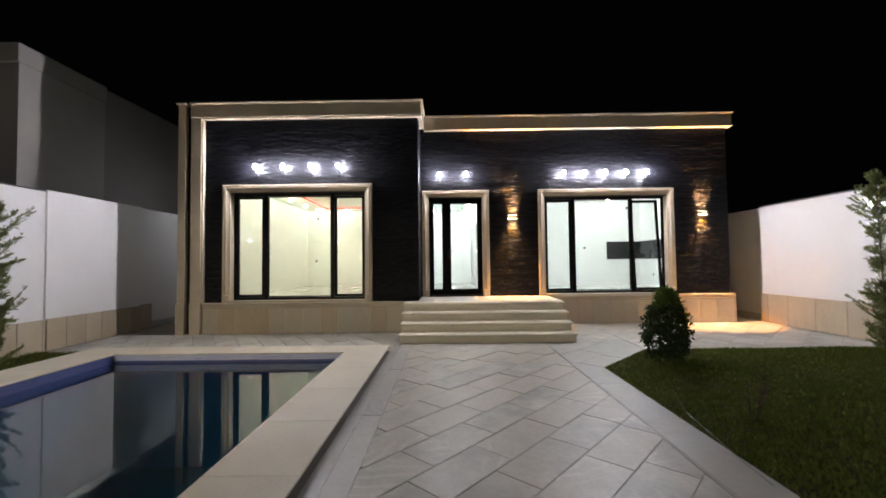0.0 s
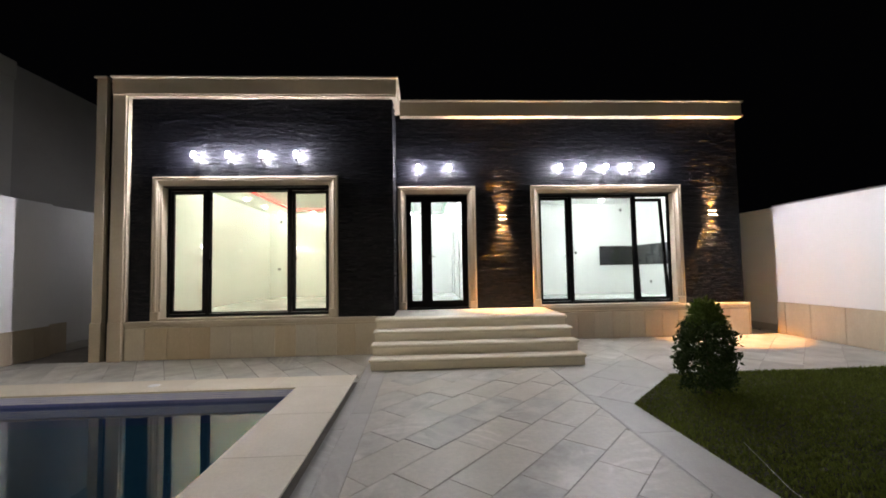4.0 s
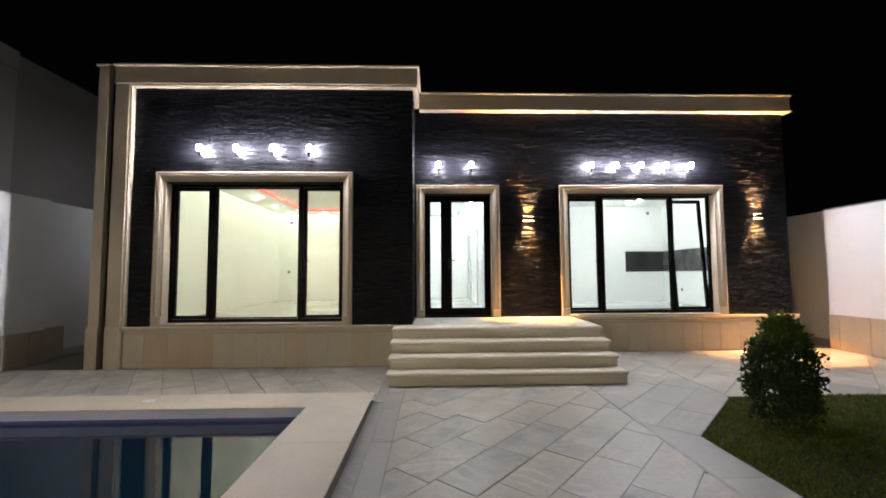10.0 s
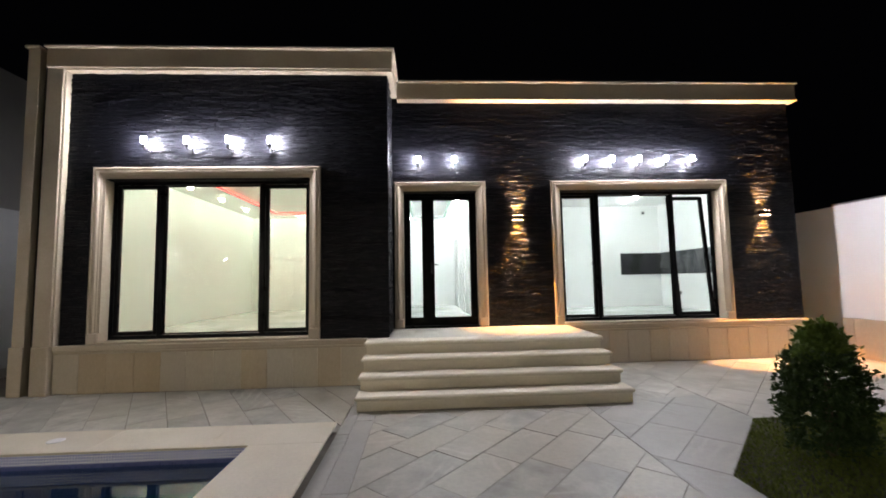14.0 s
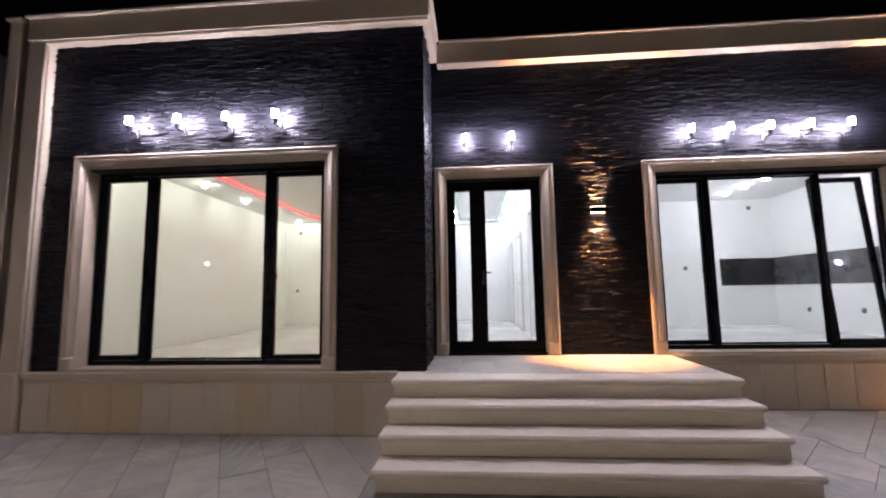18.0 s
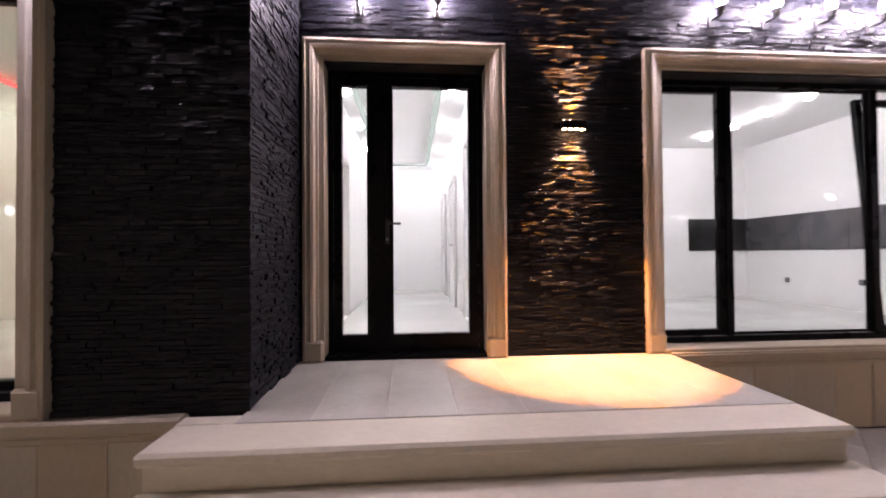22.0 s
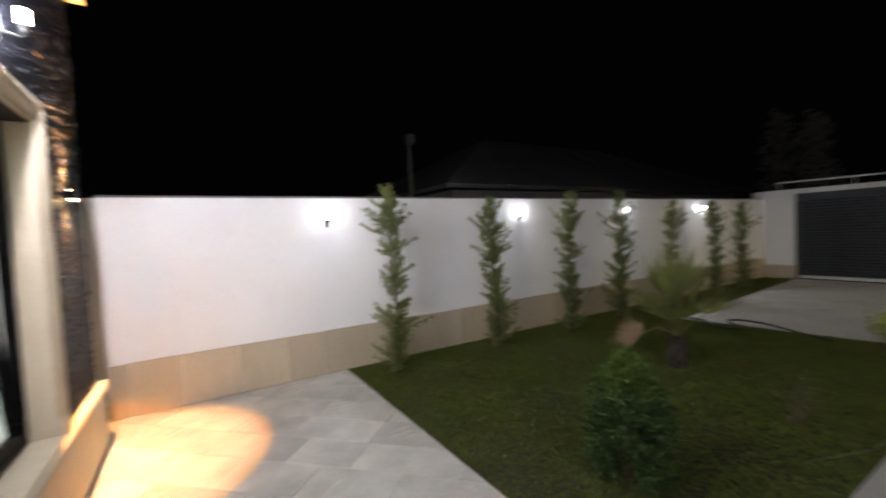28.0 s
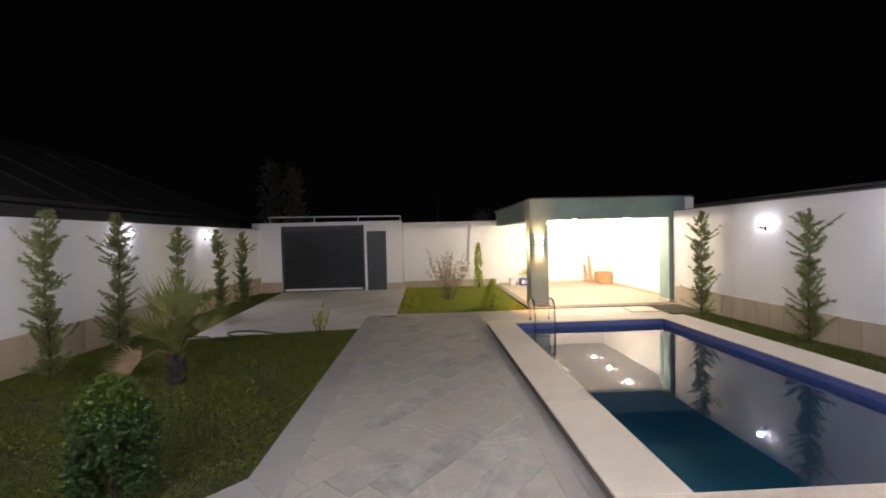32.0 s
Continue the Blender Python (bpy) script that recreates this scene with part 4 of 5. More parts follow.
part("landing_grout", B(XM + 0.01, SX1 - 0.04, 8.81, 9.99, Z0 - 0.055, Z0 - 0.0025), PALE_GROUT, st)
part("landing_edge", B(SX0, SX1, 8.48, 8.80, Z0 - 0.06, Z0, b=0.016), STEP, st, "cream stone landing edge")
part("landing_corner", B(SX0, XM, 8.802, 8.905, Z0 - 0.05, Z0 - 0.002, b=0.004), STEP, st)
for i in range(8):
    x0 = XM + 0.002 + i * 0.3825
    x1 = min(x0 + 0.377, SX1)
    part("landing_slab", B(x0, x1, 8.802, 9.998, Z0 - 0.05, Z0 - 0.001, b=0.002), LANDING, st)

# ---- rooms seen through the glass ----
CEIL = 3.50


def side_wall(name, x0, x1, y0, y1, paint, holes):
    """A room wall along y, with openings (y0, y1, z0, z1)."""
    w = panelled(Shape(), y0, y1, x0, x1, Z0, 3.8, holes)
    w.v, w.f = [(b, a, c) for a, b, c in w.v], [tuple(reversed(q)) for q in w.f]
    return solid(name, w, paint, "smooth painted room wall", "wall", "structure")


def room(tag, x0, x1, y0, y1, paint, front_holes, west_holes=(), east_holes=()):
    solid("floor_" + tag, B(x0, x1, y0, y1, Z0 - 0.1, Z0), TILE, "pale polished tile floor", "floor", "structure")
    solid("wall_" + tag + "_north", B(x0, x1, y1, y1 + 0.1, Z0, 3.8), paint, "smooth painted room wall", "wall", "structure")
    side_wall("wall_" + tag + "_west", x0 - 0.08, x0, y0, y1, paint, west_holes)
    side_wall("wall_" + tag + "_east", x1, x1 + 0.07, y0, y1, paint, east_holes)
    solid("wall_" + tag + "_south", panelled(Shape(), x0, x1, y0, y0 + 0.03, Z0, 3.8, front_holes), paint, "smooth painted room wall round the opening", "wall", "structure")


def doorway(x0, x1, y0, y1, z1):
    """The plastered lining and pale architraves of an open doorway between two rooms."""
    t = thing("open_doorway", "open doorway with pale plain architraves", "doorway", kind="structure")
    for b in ((y0, y0 + 0.012, Z0, z1), (y1 - 0.012, y1, Z0, z1), (y0 + 0.012, y1 - 0.012, z1 - 0.012, z1), (y0 + 0.012, y1 - 0.012, Z0 - 0.05, Z0 + 0.004)):
        part("lining", B(x0, x1, b[0], b[1], b[2], b[3]), ROOM, t)
    for xa, xb in ((x0 - 0.014, x0 - 0.001), (x1 + 0.001, x1 + 0.014)):
        for b in ((y0 - 0.07, y0, Z0, z1 + 0.07), (y1, y1 + 0.07, Z0, z1 + 0.07), (y0, y1, z1, z1 + 0.07)):
            part("architrave", B(xa, xb, b[0], b[1], b[2], b[3], b=0.004), PLASTER, t)


def tray(tag, x0, x1, y0, y1, tx0, tx1, ty0, ty1, paint, led):
    solid("ceiling_" + tag, ring(Shape(), x0, x1, y0, y1, tx0, tx1, ty0, ty1, CEIL, CEIL + 0.05).box(x0, x1, y0, y1, CEIL + 0.05, CEIL + 0.10), paint, "white tray ceiling", "ceiling", "structure")
    strip = thing("led_strip", "glowing coloured LED strip round the ceiling tray", "led strip", (0, 0, CEIL))
    for b in ((tx0 - 0.04, tx0 + 0.04, ty0, ty1), (tx1 - 0.04, tx1 + 0.04, ty0, ty1), (tx0 + 0.04, tx1 - 0.04, ty0 - 0.04, ty0 + 0.04), (tx0 + 0.04, tx1 - 0.04, ty1 - 0.04, ty1 + 0.04)):
        part("strip", B(*b, -0.016, -0.003), led, strip)


WEST_DOOR, EAST_DOOR = (11.50, 12.46, Z0, 2.79), (11.05, 12.10, Z0, 2.97)
room("saloon", -5.25, -0.84, YL + 0.222, 15.4, CREAM, [W1], (), [WEST_DOOR])
tray("saloon", -5.25, -0.84, YL + 0.222, 15.4, -4.25, -1.8, 10.0, 14.6, CREAM, LED_RED)
room("hall", -0.62, 0.98, YR + 0.222, 16.2, ROOM, [DR], [WEST_DOOR], [EAST_DOOR])
tray("hall", -0.62, 0.98, YR + 0.222, 16.2, -0.40, 0.60, 10.8, 15.6, ROOM, LED_GREEN)
room("kitchen", 1.15, 6.60, YR + 0.222, 13.95, ROOM, [W2], [EAST_DOOR])
doorway(-0.84, -0.62, *WEST_DOOR[:2], WEST_DOOR[3])
doorway(0.98, 1.15, *EAST_DOOR[:2], EAST_DOOR[3])
solid("ceiling_kitchen", B(1.15, 6.60, YR + 0.222, 13.95, CEIL, CEIL + 0.06), ROOM, "white kitchen ceiling", "ceiling", "structure")

for x in (-4.75, -1.35):
    for y in (9.8, 11.1, 12.4, 13.7, 15.0):
        downlight("downlight", x, y, CEIL, SPOT_WARM)
for x, y in ((-3.7, 9.6), (-2.4, 9.6), (-3.7, 15.0), (-2.4, 15.0)):
    downlight("downlight", x, y, CEIL, SPOT_WARM)
for y in (10.6, 11.5, 12.85, 14.2, 15.5):
    downlight("downlight", 0.78, y, CEIL, SPOT_GLOW, 0.066)
for y in (10.9, 11.55, 12.87, 14.2, 15.5):
    downlight("downlight", -0.51, y, CEIL, SPOT_GLOW, 0.066)
for x in (2.5, 5.22):
    for y in (10.75, 11.36, 11.96, 12.55, 13.15):
        downlight("downlight", x, y, CEIL, SPOT_GLOW, 0.07)
# kitchen splashback
sp = thing("splashback", "dark grey tiled kitchen splashback band", "splashback")
for i in range(6):
    y0 = 10.26 + i * 0.614
    part("tile", B(6.585, 6.598, y0, y0 + 0.612, 1.56, 2.16, b=0.002), SPLASH, sp)
part("tile", B(5.45, 6.583, 13.935, 13.948, 1.56, 2.16, b=0.002), SPLASH_BLACK, sp, "glossy black end panel")


def socket(x, y, z, axis, sign):
    t = thing("wall_socket", "small dark square wall socket on a white wall", "socket", (x, y, z), group="wall sockets", rz={"x": 90 * sign, "y": 0 if sign < 0 else 180}[axis])
    part("plate", B(-0.04, 0.04, -0.010, 0.0, -0.04, 0.04, b=0.004), BLACK, t)
    part("insert", B(-0.022, 0.022, -0.013, -0.010, -0.022, 0.022, b=0.002), HARDWARE, t)


for y, z in ((11.95, 1.09), (13.10, 1.06), (12.85, 1.90)):
    socket(6.598 if z < 1.5 else 6.584, y, z, "x", -1)
for x, z in ((6.17, 3.30), (4.70, 1.96)):
    socket(x, 13.948, z, "y", -1)
for x, z in ((-4.86, 3.22), (-4.92, 1.62)):
    socket(x, 15.398, z, "y", -1)

# hall doors
for y0 in (15.02, 13.1):
    hd = thing("hall_door", "closed plain white interior door with a metal handle", "door", (0.978, y0, Z0), group="hall doors")
    hall_leaf = part("leaf", B(-0.035, -0.004, 0.06, 0.88, 0.005, 2.03, b=0.003), ROOM, hd)
    for b in ((0.0, 0.06, 0, 2.1), (0.88, 0.94, 0, 2.1), (0.06, 0.88, 2.035, 2.1)):
        part("architrave", B(-0.045, -0.002, b[0], b[1], b[2], b[3], b=0.004), PLASTER, hd)
    part("handle", Shape().tube([(-0.035, 0.14, 1.0), (-0.085, 0.14, 1.0), (-0.09, 0.25, 1.0)], 0.01, 8), HARDWARE, hall_leaf)
    part("rose", Shape().tube([(-0.035, 0.14, 0.9), (-0.047, 0.14, 0.9)], 0.022, 12), HARDWARE, hall_leaf)

# ---- lamps ----
def bulb_lamp(at, rz, light, lens):
    """A wall lamp: plate, arm, cup and upright glowing cylinder; its wall lies behind it on +y. lens: glow of an added
    fill panel, or None.
    """
    t = thing("wall_lamp", "black bracket wall lamp with an upright glowing white tube", "wall lamp", at, group="white wall lamps", rz=rz)
    part("back_plate", B(-0.03, 0.03, -0.02, 0.0, -0.10, 0.01, b=0.006), BLACK, t)
    part("arm", Shape().tube([(0, -0.01, -0.03), (0, -0.07, -0.045), (0, -0.115, -0.05), (0, -0.13, -0.03)], 0.011, 8), BLACK, t)
    part("cup", Shape().lathe([(0.016, -0.045), (0.027, -0.03), (0.030, 0.026), (0.024, 0.030)], 16, (0, -0.13, 0)), BLACK, t)
    tube = part("glow_tube", Shape().lathe([(0.027, 0.0305), (0.031, 0.042), (0.031, 0.118), (0.028, 0.121)], 16, (0, -0.13, 0)), light, t, smooth=True)
    # unseen cap, added to hold back the tube's upward light
    part("cap", Shape().lathe([(0.029, 0.1215), (0.033, 0.123), (0.033, 0.131), (0.020, 0.137)], 16, (0, -0.13, 0)), BLACK, tube)
    # added panel, no part of the real lamps: brightens the garden, backed towards the wall
    if lens:
        arc = [(0.12 * math.sin(a), -0.06 - 0.12 * math.cos(a)) for a in (radians(-17 + 4.25 * k) for k in range(9))]
        fill_shape = Shape().add([(x, y - 0.9 * (z - 0.074), z) for z in (0.044, 0.104) for x, y in arc], [(k, k + 1, k + 10, k + 9) for k in range(8)])
        front = part("front_lens", fill_shape, lens, t, "added glowing panel that throws light over the garden", True)
        part("fill_backing", Shape().add([(x, y + 0.004 - 0.9 * (z - 0.074), z) for z in (0.042, 0.106) for x, y in arc], [(k, k + 1, k + 10, k + 9) for k in range(8)]), PLASTER, front, smooth=True)
    return t


first = bulb_lamp((-4.17, YL - 0.018, 3.57), 0, BULB_GLOW, None)
for x in (-3.563, -2.957, -2.35):
    copy_thing(first, pose(x, YL - 0.018, 3.57))
for x in (-0.15, 0.49, 2.87, 3.37, 3.87, 4.37, 4.87):
    copy_thing(first, pose(x, YR - 0.018, 3.57))
second = bulb_lamp((FE, 7.2, 2.40), -90, FENCE_GLOW, FENCE_FILL_GLOW)
for y in (3.2, -0.33, -3.9):
    copy_thing(second, pose(FE, y, 2.40, 0, 0, -90))
for y in (0.75, 3.6):
    copy_thing(second, pose(FW, y, 2.30, 0, 0, 90))
copy_thing(second, pose(-5.86, 11.6, 3.45, 0, 0, -90))


def sconce(x, y, z, power=1.0, rz=0):
    """A flat box with a row of LEDs above and below; rz: the way it faces, 0 towards -y."""
    t = thing("wall_sconce", "black up and down wall sconce casting warm light cones", "wall sconce", (x, y, z), group="warm wall sconces", rz=rz)
    out, side = Vector((math.sin(radians(rz)), -math.cos(radians(rz)), 0)), Vector((math.cos(radians(rz)), math.sin(radians(rz)), 0))
    body = part("body", B(-0.105, 0.105, -0.065, 0.0, -0.038, 0.038, b=0.010), ALU, t)
    for k in range(4):
        for s in (-1, 1):
            part("led_lens", Shape().lathe([(0.014, s * 0.0386), (0.014, s * 0.041), (0.007, s * 0.043)], 10, (-0.078 + 0.052 * k, -0.035, 0)), WARM_GLOW, body)
    for s, nm in ((-1, "down"), (1, "up")):
        for dx, tone, share, wide, soft_rim in ((-0.06, WARM, 0.75, 55.5, 0.05), (0.06, WARM, 0.75, 55.5, 0.05), (0.0, WARM, 0.9, 36.0, 0.7), (0.0, AMBER, 2.3, 60.5, 0.03)):
            d = bpy.data.lights.new("sconce_" + nm, "SPOT")
            d.energy, d.color, d.spot_size, d.spot_blend, d.shadow_soft_size = SPOT * power * share, tone, radians(wide), soft_rim, 0.02
            ob = new("sconce_light_" + nm, d)
            ob.matrix_basis = look(Vector((x, y, z + s * 0.050)) + side * dx + out * 0.036, Vector((x, y, z + s * 2)) + side * dx * 0.5 + out * 0.07)


sconce(1.62, YR - 0.03, 2.60, 0.95)
sconce(6.24, YR - 0.03, 2.64, 1.2)
sconce(-3.025, -2.748, 1.93, 0.30, 180)
sconce(-2.748, -3.025, 1.93, 0.16, 90)

# ---- plants ----
def blade(shape, p, d, side, n, w):
    """A narrow leaf: a rhombus from p along d."""
    shape.add([tuple(p), tuple(p + d * n * 0.5 + side * w), tuple(p + d * n), tuple(p + d * n * 0.5 - side * w)], [(0, 1, 2, 3)])


def leaf(shape, p, d, side, up, n, w):
    """A broad leaf folded along its midrib."""
    m = p + d * n * 0.45
    shape.add([tuple(p), tuple(m + side * w + up * w * 0.35), tuple(p + d * n), tuple(m - side * w + up * w * 0.35), tuple(m)], [(0, 4, 1), (4, 2, 1), (0, 3, 4), (4, 3, 2)])


def unit(rng):
    while True:
        v = Vector((rng.uniform(-1, 1), rng.uniform(-1, 1), rng.uniform(-1, 1)))
        if 0.1 < v.length < 1:
            return v.normalized()


def conifer(at, h, seed, girth=1.0, gaps=0.22, label="slender young cypress with feathery green branches, planted by the garden wall"):
    rng = random.Random(seed)
    t = thing("cypress_tree", label, "tree", at, group="young cypresses")
    lean = (rng.uniform(-0.05, 0.05), rng.uniform(-0.05, 0.05))
    axis = lambda z: Vector((lean[0] * z / h + 0.015 * math.sin(3 * z + seed), lean[1] * z / h + 0.015 * math.cos(2.3 * z + seed), z))
    part("trunk", Shape().tube([axis(h * k / 8) for k in range(9)], [0.028 - 0.003 * k for k in range(9)], 7), BARK, t)
    s, twigs = Shape(), Shape()
    tiers, per = 16, 10
    for i in range(tiers * per):
        tier = i // per
        f = 0.04 + 0.94 * (tier + rng.uniform(-0.45, 0.6)) / tiers
        az = i * 2.39996 + rng.uniform(-0.5, 0.5)
        if rng.random() < gaps * (1.35 if f > 0.35 else 0.6):
            continue
        wide = (0.27 + 0.08 * math.sin(2.1 * tier + seed) + (0.11 if 0.62 < f < 0.88 else 0) + (0.08 if f < 0.3 else 0)) * min(1.0, (1.07 - f) * 3.6) * girth
        n_long = max(0.12, wide * rng.choice((0.4, 0.55, 0.7, 0.9, 1.05, 1.3)))
        el = rng.uniform(0.2, 0.95) + (0.6 if f > 0.9 else 0)
        base = axis(h * min(0.97, max(0.03, f)))
        out = Vector((math.cos(az), math.sin(az), 0))
        pts = []
        for k in range(7):
            a = el + 0.22 * k / 6
            pts.append((pts[-1] if pts else base) + (out * math.cos(a) + Vector((0, 0, 1)) * math.sin(a)) * n_long / 6 * (1 if k else 0))
        twigs.tube(pts[::2], [0.005, 0.004, 0.003, 0.0015], 4, False)
        side = out.cross(Vector((0, 0, 1)))
        flat = rng.uniform(-0.5, 0.5)
        spread = (side * math.cos(flat) + Vector((0, 0, 1)) * math.sin(flat)).normalized()
        for k in range(1, 7):
            d0 = (pts[k] - pts[k - 1]).normalized()
            for r in (-1, 1, -1, 1):
                # a side spray of fine needles
                p = pts[k - 1].lerp(pts[k], rng.random())
                d = (d0 + spread * r * rng.uniform(0.5, 1.0) + unit(rng) * 0.25).normalized()
                n = rng.uniform(0.06, 0.12) * (1.25 - 0.12 * k)
                for q in range(6):
                    w = p + d * n * (0.1 + 0.17 * q)
                    dd = (d + unit(rng) * 0.55).normalized()
                    blade(s, w, dd, dd.cross(unit(rng)).normalized(), rng.uniform(0.034, 0.062), rng.uniform(0.0048, 0.0085))
    part("branch_frame", twigs, BARK, t)
    part("crown", s, CONIFER, t)
    return t


c1 = conifer((6.85, 6.45, -0.02), 2.85, 1)
c2 = conifer((6.90, 4.45, -0.02), 2.68, 2)
c3 = conifer((6.78, 2.69, -0.02), 2.85, 3, 1.05)
for src, x, y, sc, rz in ((c2, 6.95, 0.88, 1.05, 130), (c1, 6.85, -1.0, 0.92, 75), (c3, 6.85, -3.2, 0.93, 200), (c2, 6.90, -4.9, 0.95, 260)):
    o = copy_thing(src, pose(x, y, -0.02, 0, 0, rz))
    o.scale = (sc, sc, sc)
sparse = "sparse young cypress with long loose sprays beside the pool"
conifer((-6.85, -0.85, -0.02), 2.72, 9, 1.08, 0.34, sparse)
c4 = conifer((-6.85, 2.2, -0.02), 2.6, 12, 1.08, 0.36, sparse)
o = copy_thing(c4, pose(-6.75, 6.05, -0.02, 0, 0, 150))
o.scale = (0.97, 0.97, 0.97)


def bush(name, label, at, h, w, leaves, material, seed, size=0.06, taper=0.5, stems=7, tips=None):
    rng = random.Random(seed)
    t = thing(name, label, "bush", at)
    s, st_, tip = Shape(), Shape(), Shape()
    clumps = []
    for i in range(max(12, leaves // 34)):
        f = rng.uniform(0.04, 1.0)
        r = w * math.sqrt(max(0.05, 1 - (2 * f - 0.85) ** 2 * (0.75 if f > 0.42 else 0.5))) * (1 - taper * max(0, f - 0.5))
        a, rr = rng.uniform(0, 2 * math.pi), r * math.sqrt(rng.uniform(0.25, 1.05))
        clumps.append(Vector((rr * math.cos(a), rr * math.sin(a), h * (0.06 + 0.86 * f))))
    for k in range(stems):
        c = clumps[k * len(clumps) // stems]
        st_.tube([(0.03 * math.cos(k), 0.03 * math.sin(k), 0), (c.x * 0.4, c.y * 0.4, c.z * 0.55), tuple(c)], [0.012, 0.008, 0.003], 5)
    for c in clumps:
        out = Vector((c.x, c.y, 0.25 * h)).normalized()
        for i in range(34):
            p = c + unit(rng) * rng.uniform(0.02, 0.11) * (w / 0.36)
            d = (out * 0.6 + unit(rng) + Vector((0, 0, 0.25))).normalized()
            side = d.cross(unit(rng)).normalized()
            n = size * rng.uniform(0.6, 1.25)
            leaf(tip if tips and c.z > 0.72 * h else s, p, d, side, side.cross(d), n, n * 0.26)
    part("stem_frame", st_, BARK, t)
    part("foliage", s, material, t)
    if tips and tip.v:
        part("young_foliage", tip, tips, t, "brighter young leaves at the top")
    return t


bush("laurel_bush", "rounded dark green laurel bush at the lawn's corner", (3.24, 6.08, -0.02), 1.14, 0.29, 7600, LAUREL, 31, 0.055, 0.35, 9, LAUREL_YOUNG)
bush("box_bush", "small dense green conical bush on the plot", (-1.55, -2.95, -0.02), 0.95, 0.21, 3000, LIME, 32, 0.045, 0.8)
bush("thuja_bush", "slim lime green columnar thuja", (-1.75, -7.6, -0.02), 2.15, 0.18, 5600, LIME, 33, 0.045, 0.9)
bush("golden_bush", "low yellow-green bush on the grass plot", (0.98, -3.25, -0.02), 0.66, 0.24, 2200, GOLD, 34, 0.045, 0.3)


def shrub(name, label, at, h, w, stems, per, material, seed, size):
    """Thin upright stems with sparse leaves."""
    rng = random.Random(seed)
    t = thing(name, label, "shrub", at)
    wood, s = Shape(), Shape()
    for k in range(stems):
        a, r = rng.uniform(0, 2 * math.pi), w * math.sqrt(rng.random())
        top = Vector((r * math.cos(a), r * math.sin(a), h * rng.uniform(0.55, 1.0)))
        pts = [Vector((0.18 * r * math.cos(a), 0.18 * r * math.sin(a), 0)), Vector((top.x * 0.62, top.y * 0.62, top.z * 0.5)), top]
        wood.tube(pts, [0.007, 0.004, 0.0015], 5)
        for i in range(per):
            q = rng.uniform(0.45, 1.0)
            p = pts[0].lerp(pts[1], q * 2) if q < 0.5 else pts[1].lerp(pts[2], q * 2 - 1)
            d = (unit(rng) + Vector((0, 0, 0.3))).normalized()
            side = d.cross(unit(rng)).normalized()
            n = size * rng.uniform(0.6, 1.2)
            leaf(s, p + d * 0.015, d, side, side.cross(d), n, n * 0.28)
    part("stem_frame", wood, BARK, t)
    part("foliage", s, material, t)


shrub("russet_shrub", "upright twiggy shrub with pinkish russet leaves", (-0.26, -4.70, -0.02), 1.85, 0.82, 28, 36, RUSSET, 41, 0.085)
shrub("lime_sapling", "sparse young lime-green sapling at the lawn's edge", (3.0, 0.15, -0.02), 0.85, 0.34, 12, 30, LIME, 42, 0.06)
shrub("bare_sapling", "thin reddish bare sapling in the lawn", (2.85, 3.9, -0.02), 0.55, 0.22, 9, 10, DIM_LEAF, 43, 0.035)


def palm(at, size, seed, fronds, dry, label):
    rng = random.Random(seed)
    t = thing("fan_palm", label, "palm", at)
    prof = [(0.075, 0.0), (0.09, 0.05), (0.08, 0.10), (0.092, 0.15), (0.08, 0.21), (0.06, 0.28), (0.025, 0.33)]
    part("trunk", Shape().lathe([(r * size, z * size) for r, z in prof], 14), PALM_TRUNK, t, "shaggy dark brown palm trunk")
    scales = Shape()
    for i in range(70):
        a, z = rng.uniform(0, 6.28), rng.uniform(0.03, 0.34) * size
        p = Vector((0.075 * size * math.cos(a), 0.075 * size * math.sin(a), z))
        d = Vector((math.cos(a) * 0.6, math.sin(a) * 0.6, 1)).normalized()
        blade(scales, p, d, d.cross(Vector((math.cos(a), math.sin(a), 0))).normalized(), 0.08 * size, 0.012 * size)
    part("trunk_fibre", scales, BARK, t)
    for i in range(fronds + dry):
        old = i >= fronds
        a = (i * 2.39996 + rng.uniform(-0.2, 0.2)) if not old else 0.1 + 2.3 * (i - fronds)
        el = (rng.uniform(1.05, 1.45) if i < 5 else rng.uniform(0.35, 0.6)) if not old else rng.uniform(0.15, 0.3)
        out = Vector((math.cos(a), math.sin(a), 0))
        d = out * math.cos(el) + Vector((0, 0, math.sin(el)))
        n = size * (rng.uniform(0.34, 0.50) if not old else 0.38)
        p0 = Vector((0, 0, 0.33 * size))
        hub = p0 + d * n + Vector((0, 0, -0.05 * n if not old else -0.35 * n))
        fr = Shape().tube([p0, p0 + d * n * 0.5 + Vector((0, 0, 0.02)), hub], [0.012 * size, 0.008 * size, 0.005 * size], 5)
        side = out.cross(Vector((0, 0, 1))).normalized()
        if old:
            side = (side * 0.8 + Vector((0, 0, 0.6))).normalized()
        nor = side.cross(d).normalized()
        for k in range(19):
            b = math.radians((-50 if i < 5 else -70) * (1 - k / 9))
            dd = (d * math.cos(b) + side * math.sin(b) + nor * 0.14 * abs(math.sin(b)) + Vector((0, 0, 0.10 if not old else -0.35))).normalized()
            ln = size * (0.56 - 0.17 * abs(b)) * rng.uniform(0.72, 1.12) * (0.9 if old else 1)
            fr_side = dd.cross(nor).normalized()
            leaf(fr, hub, dd, fr_side, nor, ln, 0.0115 * size)
        part("frond", fr, STRAW if old else PALM, t, "dry straw-coloured frond" if old else "")


palm((4.50, 3.05, -0.02), 1.45, 51, 8, 1, "young fan palm with green fans and a few dry fronds")
